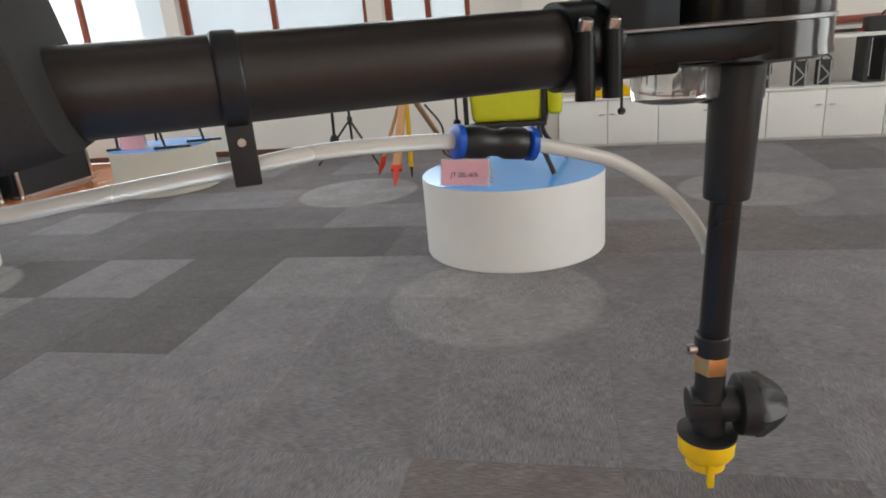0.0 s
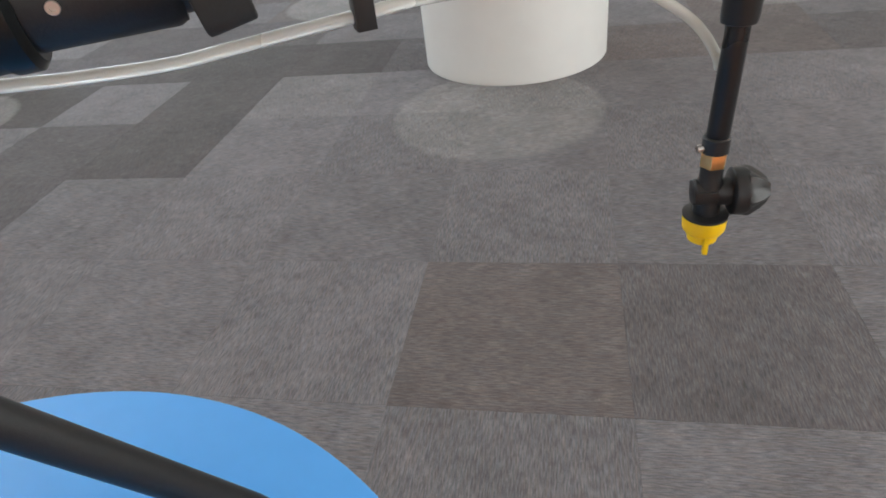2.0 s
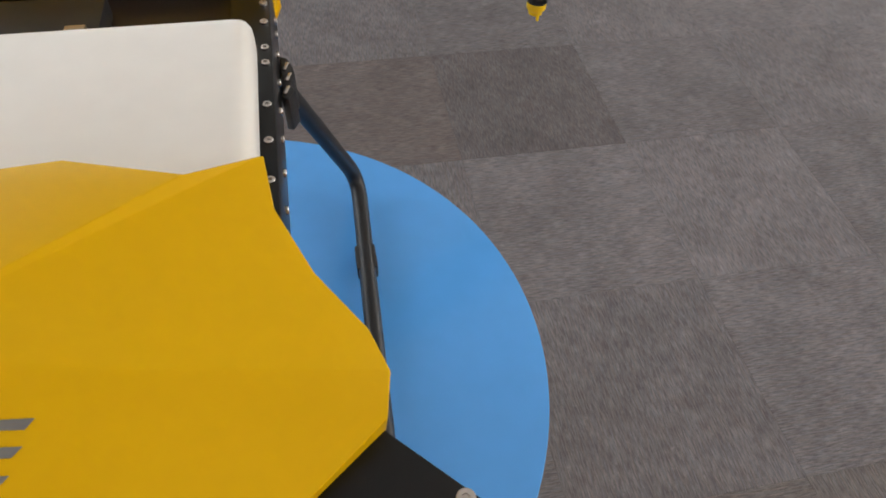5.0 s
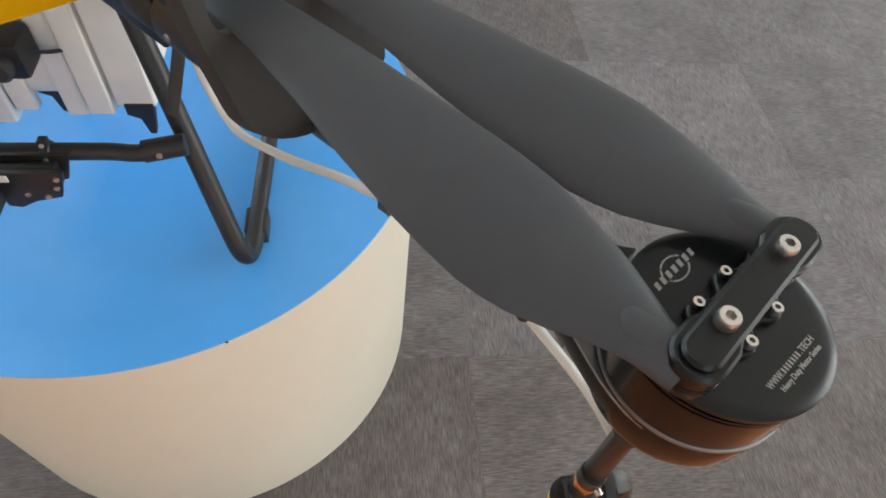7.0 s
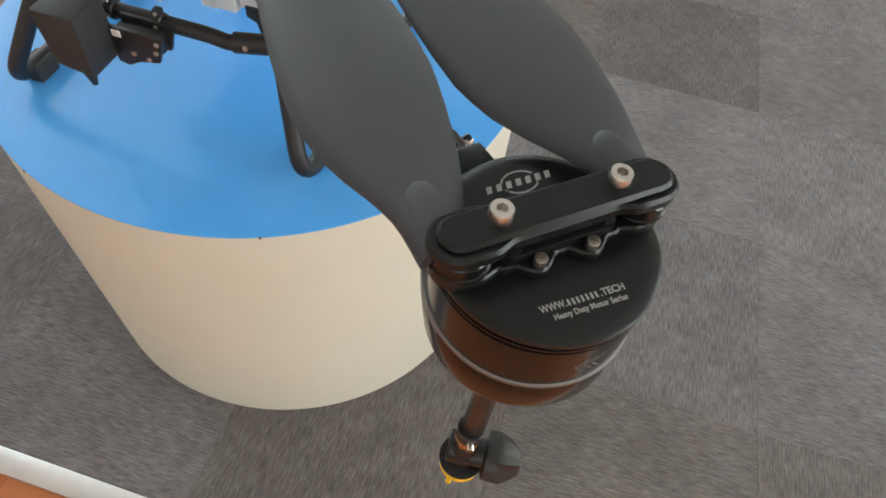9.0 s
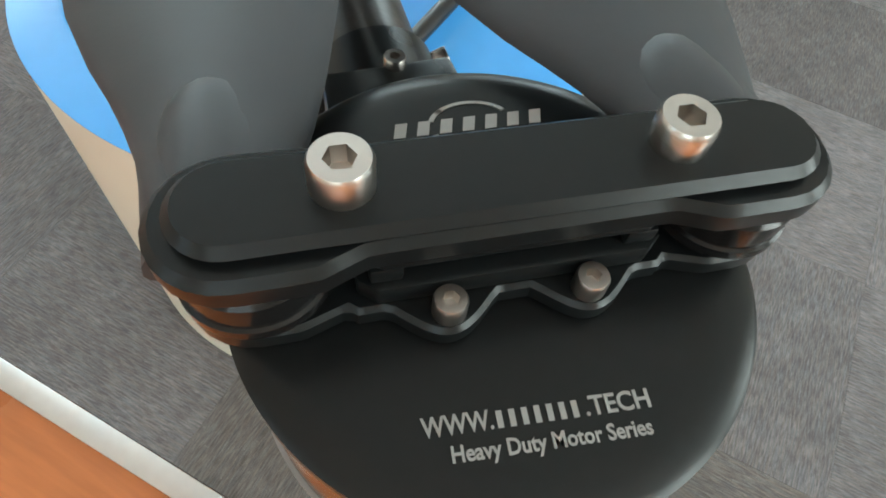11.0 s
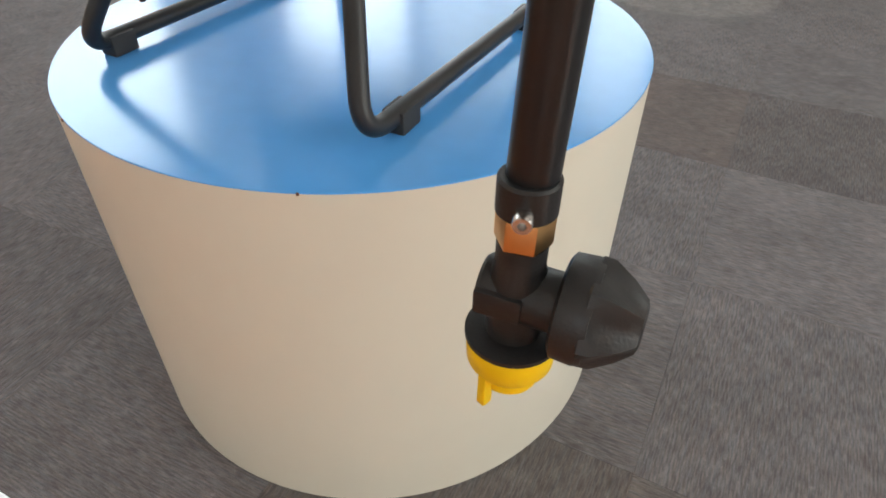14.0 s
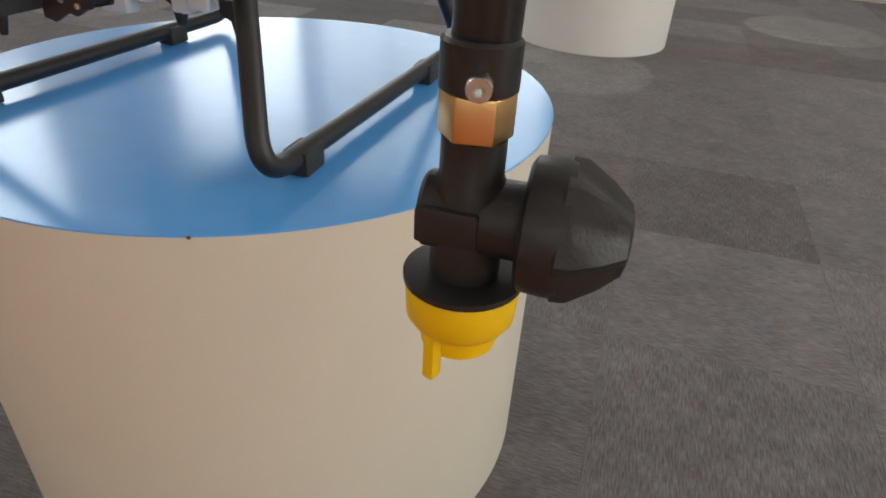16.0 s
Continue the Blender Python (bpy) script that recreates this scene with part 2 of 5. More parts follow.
def part(name, bm, material, parent=None, label="", smooth=35):
    me = bpy.data.meshes.new(name)
    bm.to_mesh(me)
    bm.free()
    me.materials.append(material)
    me.shade_smooth()
    me.set_sharp_from_angle(angle=radians(smooth))
    ob = new(name, me)
    if parent is not None:
        ob.parent = parent
        if parent.name in ROOT:
            ob.location = -ROOT[parent.name]
    if label:
        ob["label"] = label
    return ob


def thing(name, base, label, category, group="", kind=""):
    """An empty at the thing's base; its parts are modelled in world places."""
    e = new(name)
    e.empty_display_size = 0.05
    e.location = base
    ROOT[e.name] = Vector(base)
    return tagged(e, label, category, group, kind)


def box(bm, lo, hi, m=None):
    vs = [bm.verts.new((x, y, z)) for z in (lo[2], hi[2]) for y in (lo[1], hi[1]) for x in (lo[0], hi[0])]
    for f in ((0, 2, 3, 1), (4, 5, 7, 6), (0, 1, 5, 4), (2, 6, 7, 3), (0, 4, 6, 2), (1, 3, 7, 5)):
        bm.faces.new([vs[i] for i in f])
    if m is not None:
        for v in vs:
            v.co = m @ v.co
    return bm


def boxed(lo, hi, bevel=0.0, m=None, segs=2):
    return finish(box(bmesh.new(), lo, hi, m), bevel, segs)


def frame_of(axis):
    """A rotation whose z is the given way."""
    return Vector(axis).to_track_quat("Z", "Y").to_matrix().to_4x4()


def lathe(bm, profile, m=None, seg=32, cap=True):
    """Turns (radius, height) pairs round z."""
    m = m or Matrix()
    rings = []
    for r, z in profile:
        rings.append([bm.verts.new(m @ Vector((r * math.cos(2 * math.pi * i / seg), r * math.sin(2 * math.pi * i / seg), z))) for i in range(seg)])
    for a, b in zip(rings, rings[1:]):
        for i in range(seg):
            bm.faces.new((a[i], a[(i + 1) % seg], b[(i + 1) % seg], b[i]))
    if cap:
        bm.faces.new(rings[0][::-1])
        bm.faces.new(rings[-1])
    return bm


def turned(profile, m=None, seg=32, bevel=0.0):
    return finish(lathe(bmesh.new(), profile, m, seg), bevel)


def rod(bm, a, b, r, r2=None, seg=16):
    a, b = Vector(a), Vector(b)
    return lathe(bm, [(r, 0), (r if r2 is None else r2, (b - a).length)], Matrix.Translation(a) @ frame_of(b - a), seg)


def prism(bm, outline, z0, z1, m=None):
    m = m or Matrix()
    lo = [bm.verts.new(m @ Vector((x, y, z0))) for x, y in outline]
    hi = [bm.verts.new(m @ Vector((x, y, z1))) for x, y in outline]
    n = len(outline)
    bm.faces.new(lo[::-1])
    bm.faces.new(hi)
    for i in range(n):
        bm.faces.new((lo[i], lo[(i + 1) % n], hi[(i + 1) % n], hi[i]))
    return bm


def stadium(half, r, n=12):
    pts = []
    for k in range(n + 1):
        a = -math.pi / 2 + math.pi * k / n
        pts.append((half + r * math.cos(a), r * math.sin(a)))
    for k in range(n + 1):
        a = math.pi / 2 + math.pi * k / n
        pts.append((-half + r * math.cos(a), r * math.sin(a)))
    return pts


def rounded(points, radius, n=6):
    """A way of straight runs with rounded bends."""
    ps = [Vector(p) for p in points]
    out = [ps[0]]
    for a, b, c in zip(ps, ps[1:], ps[2:]):
        d1, d2 = (a - b), (c - b)
        r = min(radius, d1.length * 0.45, d2.length * 0.45)
        p, q = b + d1.normalized() * r, b + d2.normalized() * r
        for k in range(n + 1):
            u = k / n
            out.append(p.lerp(b, u).lerp(b.lerp(q, u), u))
    out.append(ps[-1])
    return out


def sweep(bm, pts, r, seg=12):
    """A tube along a way."""
    pts = [Vector(p) for p in pts]
    up = Vector((0.13, 0.31, 0.94))
    rings = []
    side = None
    for i, p in enumerate(pts):
        t = (pts[min(i + 1, len(pts) - 1)] - pts[max(i - 1, 0)]).normalized()
        if side is None:
            side = t.cross(up).normalized()
        side = (side - t * side.dot(t)).normalized()
        o = t.cross(side)
        rr = r[i] if isinstance(r, (list, tuple)) else r
        rings.append([bm.verts.new(p + (side * math.cos(2 * math.pi * k / seg) + o * math.sin(2 * math.pi * k / seg)) * rr) for k in range(seg)])
    for a, b in zip(rings, rings[1:]):
        for k in range(seg):
            bm.faces.new((a[k], a[(k + 1) % seg], b[(k + 1) % seg], b[k]))
    bm.faces.new(rings[0][::-1])
    bm.faces.new(rings[-1])
    return bm


def tube(pts, r, seg=12):
    return finish(sweep(bmesh.new(), pts, r, seg))


def spline(points, n=8):
    """A smooth way through the points."""
    p = [Vector(q) for q in points]
    p = [2 * p[0] - p[1]] + p + [2 * p[-1] - p[-2]]
    out = []
    for i in range(1, len(p) - 2):
        for k in range(n):
            t = k / n
            out.append(0.5 * ((2 * p[i]) + (p[i + 1] - p[i - 1]) * t + (2 * p[i - 1] - 5 * p[i] + 4 * p[i + 1] - p[i + 2]) * t * t
                              + (3 * p[i] - p[i - 1] - 3 * p[i + 1] + p[i + 2]) * t ** 3))
    out.append(p[-2])
    return out


def socket_screw(r, h, m, seg=24):
    """A cap screw with a hexagonal socket, its head standing on the plane z = 0 of m."""
    bm = bmesh.new()
    seg = max(6, 6 * round(seg / 6))

    def hexagon(a, size):
        k = math.floor(a / (math.pi / 3))
        return size * math.cos(math.pi / 6) / math.cos(a - k * math.pi / 3 - math.pi / 6)
    rings = []
    for kind, size, z in (("o", r, 0), ("o", r, h * 0.84), ("o", r * 0.90, h), ("h", r * 0.50, h), ("h", r * 0.48, h * 0.40)):
        ring = []
        for i in range(seg):
            a = 2 * math.pi * (i + 0.001) / seg
            d = size if kind == "o" else hexagon(a, size)
            ring.append(bm.verts.new(m @ Vector((d * math.cos(a), d * math.sin(a), z))))
        rings.append(ring)
    for a, b in zip(rings, rings[1:]):
        for i in range(seg):
            bm.faces.new((a[i], a[(i + 1) % seg], b[(i + 1) % seg], b[i]))
    bm.faces.new(rings[0][::-1])
    bm.faces.new(rings[-1])
    bmesh.ops.recalc_face_normals(bm, faces=bm.faces)
    return bm


# ---- the room ----
CARPET_X0, CARPET_Y0 = -3.5, -1.974


def structure(name, bm, material, label):
    return tagged(part(name, bm, material), label, name.rstrip("_0123456789").replace("_", " "), kind="structure")


def wall_with_openings(name, lo, hi, axis, openings, material, label):
    """A wall slab along x (axis 0) or y (axis 1) with rectangular openings (from, to, sill, head)."""
    bm = bmesh.new()
    cuts = sorted({lo[axis], hi[axis], *[o[0] for o in openings], *[o[1] for o in openings]})
    for a, b in zip(cuts, cuts[1:]):
        zs = [(lo[2], hi[2])]
        for o in openings:
            if o[0] <= a and b <= o[1]:
                zs = [(lo[2], o[2]), (o[3], hi[2])]
        for z0, z1 in zs:
            l, h = list(lo), list(hi)
            l[axis], h[axis], l[2], h[2] = a, b, z0, z1
            box(bm, l, h)
    return structure(name, finish(bm), material, label)


BACK_WINDOWS = [(-5.40, -3.45, 0.92, HEAD), (-3.30, -1.40, 0.92, HEAD), (-1.25, -0.45, 0.92, HEAD)]
EAST_WINDOWS = [(-3.4, -1.0, 0.95, HEAD), (0.0, 2.4, 0.95, HEAD)]
WEST_WINDOWS = [(0.5, 3.3, 2.6, 4.8)]
FRONT_WINDOWS = [(-4.2, -1.8, 0.95, HEAD), (0.8, 3.2, 0.95, HEAD)]
wall_with_openings("wall_north", (LEFT, BACK, 0), (RIGHT, BACK + 0.2, TOP), 0, BACK_WINDOWS, WHITE_WALL, "cream painted wall with a row of wood-framed windows")
wall_with_openings("wall_south", (LEFT, FRONT - 0.2, 0), (RIGHT, FRONT, TOP), 0, FRONT_WINDOWS, WHITE_WALL, "cream painted wall with windows")
wall_with_openings("wall_west", (LEFT - 0.2, FRONT - 0.2, 0), (LEFT, BACK + 0.2, TOP), 1, WEST_WINDOWS, WHITE_WALL, "cream painted wall with a high window")
wall_with_openings("wall_east", (RIGHT, FRONT - 0.2, 0), (RIGHT + 0.2, BACK + 0.2, TOP), 1, EAST_WINDOWS, WHITE_WALL, "cream painted wall with windows")
structure("ceiling", boxed((LEFT - 0.2, FRONT - 0.2, TOP), (RIGHT + 0.2, BACK + 0.2, TOP + 0.15)), CEIL, "plain white painted ceiling")
structure("pillar", boxed((0.02, 4.38, 0), (0.30, BACK - 0.003, TOP), 0.004), WHITE_WALL, "cream painted wall pier beside the cabinets")
structure("baseboard", boxed((LEFT, BACK - 0.018, 0), (0.015, BACK - 0.002, 0.055), 0.003), DARK_WOOD, "dark brown wooden skirting board")


def window(name, x0, x1, z0, z1, y, side, label):
    w = thing(name, ((x0 + x1) / 2, y, z0), label, "window", kind="structure")
    for a, b, c, d in ((x0, x1, z0, z0 + 0.06), (x0, x1, z1 - 0.06, z1), (x0, x0 + 0.06, z0 + 0.06, z1 - 0.06), (x1 - 0.06, x1, z0 + 0.06, z1 - 0.06)):
        part("window_frame", boxed((a, y - 0.03, c), (b, y + 0.03, d), 0.004), RED_WOOD, w)
    xm = (x0 + x1) / 2
    part("mullion", boxed((xm - 0.025, y - 0.025, z0 + 0.06), (xm + 0.025, y + 0.025, z1 - 0.06), 0.004), RED_WOOD, w)
    for a, b in ((x0 + 0.06, xm - 0.025), (xm + 0.025, x1 - 0.06)):
        pane = part("pane", boxed((a, y - 0.003, z0 + 0.06), (b, y + 0.003, z1 - 0.06)), ACRYLIC, w, "clear glass pane")
        pane.visible_shadow = False
    part("window_sill", boxed((x0 - 0.06, y - 0.03 - side * 0.10, z0 - 0.045), (x1 + 0.06, y + 0.03 - side * 0.10 + 0.1, z0 - 0.005), 0.005), RED_WOOD, w)
    return w


for i, (a, b, c, d) in enumerate(BACK_WINDOWS):
    window("window_%d" % (i + 1), a, b, c, d, BACK + 0.12, 1, "tall window in a red-brown wooden frame")
for i, (a, b, c, d) in enumerate(FRONT_WINDOWS):
    window("window_%d" % (i + 4), a, b, c, d, FRONT - 0.12, -1, "tall window in a red-brown wooden frame")


def side_window(name, x, y0, y1, z0, z1, label):
    w = thing(name, (x, (y0 + y1) / 2, z0), label, "window", kind="structure")
    for a, b, c, d in ((y0, y1, z0, z0 + 0.06), (y0, y1, z1 - 0.06, z1), (y0, y0 + 0.06, z0 + 0.06, z1 - 0.06), (y1 - 0.06, y1, z0 + 0.06, z1 - 0.06)):
        part("window_frame", boxed((x - 0.03, a, c), (x + 0.03, b, d), 0.004), RED_WOOD, w)
    ym = (y0 + y1) / 2
    part("mullion", boxed((x - 0.025, ym - 0.025, z0 + 0.06), (x + 0.025, ym + 0.025, z1 - 0.06), 0.004), RED_WOOD, w)
    for a, b in ((y0 + 0.06, ym - 0.025), (ym + 0.025, y1 - 0.06)):
        pane = part("pane", boxed((x - 0.003, a, z0 + 0.06), (x + 0.003, b, z1 - 0.06)), ACRYLIC, w, "clear glass pane")
        pane.visible_shadow = False
    return w


for i, (a, b, c, d) in enumerate(EAST_WINDOWS):
    side_window("window_%d" % (i + 6), RIGHT + 0.12, a, b, c, d, "tall window in a red-brown wooden frame")
for i, (a, b, c, d) in enumerate(WEST_WINDOWS):
    side_window("window_%d" % (i + 8), LEFT - 0.12, a, b, c, d, "high window in a red-brown wooden frame")
structure("trim_rail", boxed((LEFT, BACK - 0.035, 0.83), (0.018, BACK - 0.003, 0.885), 0.006), RED_WOOD, "red-brown wooden rail along the wall below the windows")
structure("trim_rail_east", boxed((0.302, BACK - 0.035, 0.83), (RIGHT, BACK - 0.003, 0.885), 0.006), RED_WOOD, "red-brown wooden rail along the wall above the shelf")

# wooden floor all round the carpet, and the metal edging between them
ground = structure("floor_wood", boxed((LEFT, FRONT, -0.06), (RIGHT, BACK, -0.012)), WOOD_FLOOR, "glossy orange-brown wooden floor around the carpet")
ground["category"] = "floor"
carpet_base = structure("floor", boxed((CARPET_X0, CARPET_Y0, -0.012), (RIGHT, BACK - 0.02, -0.006)), CARPET[2], "grey carpet tiles laid in a square grid")
structure("trim_edge_south", boxed((CARPET_X0 - 0.028, CARPET_Y0 - 0.042, -0.012), (RIGHT, CARPET_Y0 - 0.001, 0.003), 0.002), ALU, "silver metal edging strip of the carpet")
structure("trim_edge_west", boxed((CARPET_X0 - 0.028, CARPET_Y0, -0.012), (CARPET_X0 - 0.001, BACK - 0.02, 0.003), 0.002), ALU, "silver metal edging strip of the carpet")


# ---- podiums ----
def podium(x, y, r, h, label, side):
    p = thing("podium", (x, y, 0), label, "podium", "round display podiums")
    m = Matrix.Translation((x, y, 0))
    part("side", turned([(r - 0.003, 0.0), (r - 0.003, 0.004), (r, 0.006), (r, h - 0.0016)], m, 128), side, p, "off-white laminate side" if side == PODIUM_SIDE else "white laminate side, coloured lighter for the stronger light on it")
    part("top", turned([(r - 0.001, h - 0.0016), (r + 0.0003, h - 0.0014), (r + 0.0003, h - 0.0006), (r - 0.0004, h)], m, 128), PODIUM_TOP, p, "sky-blue glossy top")
    rng = random.Random(int(x * 1000))
    for a in (-1.15, -1.95, 0.55):
        c = Vector((x + (r + 0.0006) * math.cos(a), y + (r + 0.0006) * math.sin(a), h - 0.001))
        w = rng.uniform(0.0010, 0.0022)
        part("chip", finish(prism(bmesh.new(), [(-w, -0.0006), (-w * 0.3, -0.0012), (w, -0.0005), (w * 0.5, 0.0006), (-w * 0.6, 0.0007)], -0.0016, 0.0013, Matrix.Translation(c) @ Matrix.Rotation(a + math.pi / 2, 4, "Z"))), DARK_WOOD, p, "small dark chip in the rim")
    return p


PX, PY, PR, PH = -0.0358, -1.3754, 0.4020, 0.5684
podium(PX, PY, PR, PH, "tall round podium with white side and glossy blue top", PODIUM_SIDE)
podium(0.126, 1.675, 0.424, 0.362, "low round podium with white side and blue top", PODIUM_SIDE_LIT)
podium(-2.80, 3.28, 0.392, 0.345, "low round white podium with blue top beside the flight cases", PODIUM_SIDE)
podium(-2.95, 1.20, 0.405, 0.362, "low round podium with cream side at the carpet's edge", PODIUM_SIDE)


def name_card(x, y, z, turn, w, h, text, label):
    c = thing("name_card", (x, y, z), label, "sign", "name cards on the podiums")
    m = pose(x, y, z, 0, 0, turn)
    lean = 0.03
    for s in (-1, 1):
        bm = bmesh.new()
        vs = [m @ Vector(v) for v in ((-w / 2, s * lean, 0.0015), (w / 2, s * lean, 0.0015), (w / 2, s * 0.001, h), (-w / 2, s * 0.001, h))]
        bm.faces.new([bm.verts.new(v) for v in vs])
        bmesh.ops.solidify(bm, geom=bm.faces[:], thickness=0.0015)
        part("holder", finish(bm), ACRYLIC, c, "clear acrylic holder").visible_shadow = False
    bm = bmesh.new()
    ins = 0.006
    vs = [m @ Vector(v) for v in ((-w / 2 + ins, -lean - 0.0022, 0.006), (w / 2 - ins, -lean - 0.0022, 0.006), (w / 2 - ins, -0.0040, h - 0.004), (-w / 2 + ins, -0.0040, h - 0.004))]
    bm.faces.new([bm.verts.new(v) for v in vs])
    bmesh.ops.solidify(bm, geom=bm.faces[:], thickness=0.0008)
    part("card", finish(bm), PINK, c, "pink paper card")
    tilt = math.degrees(math.atan2(h, lean))
    mt = m @ pose(0, -lean * 0.56 - 0.0060, h * 0.42, tilt, 0, 0)
    if text:
        letters("lettering", text, 0.028, mt, INK, c)
    return c


def letters(name, text, size, m, material, parent, align="CENTER", depth=0.00025, fit=0.0, bold=0.0):
    """Raised lettering as a mesh, in the plane z = 0 of m."""
    cu = bpy.data.curves.new(name, "FONT")
    cu.body, cu.size, cu.align_x, cu.align_y, cu.extrude = text, size, align, "CENTER", depth
    cu.resolution_u, cu.offset = 3, bold
    tmp = new("lettering_curve", cu)
    bpy.context.view_layer.update()
    me = bpy.data.meshes.new_from_object(tmp.evaluated_get(bpy.context.evaluated_depsgraph_get()))
    bpy.data.objects.remove(tmp)
    bpy.data.curves.remove(cu)
    bm = bmesh.new()
    bm.from_mesh(me)
    bpy.data.meshes.remove(me)
    xs = [v.co.x for v in bm.verts]
    width = fit / (max(xs) - min(xs)) if fit else 1.0
    for v in bm.verts:
        v.co.x *= width
        v.co = m @ v.co
    return part(name, bm, material, parent)

# ---- the spraying drone on the near podium ----
DX, DY = -0.044, -1.4025
drone = thing("spray_drone", (DX, DY, PH), "yellow and black spraying drone with folded propellers on the tall podium", "drone")
ARM_Z = 0.963


def along(root, tip):
    """The arm's frame: x along it, z up, at its axis height."""
    d = Vector((tip[0] - root[0], tip[1] - root[1], 0))
    return Matrix.Translation((root[0], root[1], ARM_Z)) @ Matrix.Rotation(math.atan2(d.y, d.x), 4, "Z"), d.length


def blade_mesh(length, hand):
    """One folded propeller blade along -x from its root at 0; hand 1 or -1 mirrors it for the other way of turning."""
    bm = bmesh.new()
    # distance, low edge, high edge, half thickness, twist
    stations = [(0.000, -0.0115, 0.0115, 0.0080, 2), (0.008, -0.0118, 0.0118, 0.0080, 3), (0.015, -0.0122, 0.0122, 0.0072, 4), (0.022, -0.0132, 0.0150, 0.0060, 6), (0.030, -0.0155, 0.0178, 0.0050, 8),
                (0.038, -0.0184, 0.0202, 0.0043, 10), (0.048, -0.0226, 0.0228, 0.0038, 11), (0.065, -0.0282, 0.0262, 0.0034, 12), (0.078, -0.0306, 0.0284, 0.0032, 12), (0.090, -0.0318, 0.0300, 0.0031, 12),
                (0.110, -0.0312, 0.0306, 0.0029, 11), (0.130, -0.0298, 0.0302, 0.0028, 10), (0.170, -0.0250, 0.0280, 0.0026, 9), (0.210, -0.0185, 0.0255, 0.0024, 8),
                (0.250, -0.0140, 0.0215, 0.0022, 7), (0.300, -0.0120, 0.0155, 0.0019, 6), (0.330, -0.0095, 0.0115, 0.0017, 5), (0.342, -0.0088, 0.0105, 0.0016, 5), (0.348, -0.0070, 0.0085, 0.0014, 5), (0.351, -0.0042, 0.0055, 0.0012, 5), (0.352, -0.0015, 0.0022, 0.0009, 5)]
    rings = []
    n = 20
    for d, lo, hi, th, tw in stations:
        ring = []
        t = radians(tw)
        mid, w = (lo + hi) / 2, (hi - lo) / 2
        for k in range(n):
            a = 2 * math.pi * k / n
            c, q = math.cos(a), math.sin(a)
            y, z = mid + w * c, th * q * (1.0 if q > 0 else 0.55) + 0.0034 * (1 - c * c) * (w / 0.033)
            ring.append(bm.verts.new((-d * length / 0.352, y * math.cos(t) - z * math.sin(t), y * math.sin(t) + z * math.cos(t))))
        rings.append(ring)
    for a, b in zip(rings, rings[1:]):
        for k in range(n):
            bm.faces.new((a[k], a[(k + 1) % n], b[(k + 1) % n], b[k]))
    bm.faces.new(rings[0][::-1])
    bm.faces.new(rings[-1])
    # rounded boss where the blade meets the hub
    boss = []
    for d, w, h in ((0.004, 0.0100, 0.0089), (0.014, 0.0100, 0.0089), (0.021, 0.0096, 0.0087), (0.026, 0.0088, 0.0082), (0.0295, 0.0074, 0.0076), (0.0318, 0.0052, 0.0064), (0.0330, 0.0026, 0.0052)):
        boss.append([bm.verts.new((-d * length / 0.352, w * math.cos(math.pi * k / 10), 0.001 + (h - 0.001) * math.sin(math.pi * k / 10))) for k in range(11)])
    for a, b in zip(boss, boss[1:]):
        for k in range(10):
            bm.faces.new((a[k], a[k + 1], b[k + 1], b[k]))
    bm.faces.new(boss[-1])
    bm.faces.new(boss[0][::-1])
    for v in bm.verts:
        v.co.y *= hand
    return bm


def moved(bm, m):
    bmesh.ops.transform(bm, matrix=m, verts=bm.verts)
    bmesh.ops.recalc_face_normals(bm, faces=bm.faces)
    return bm


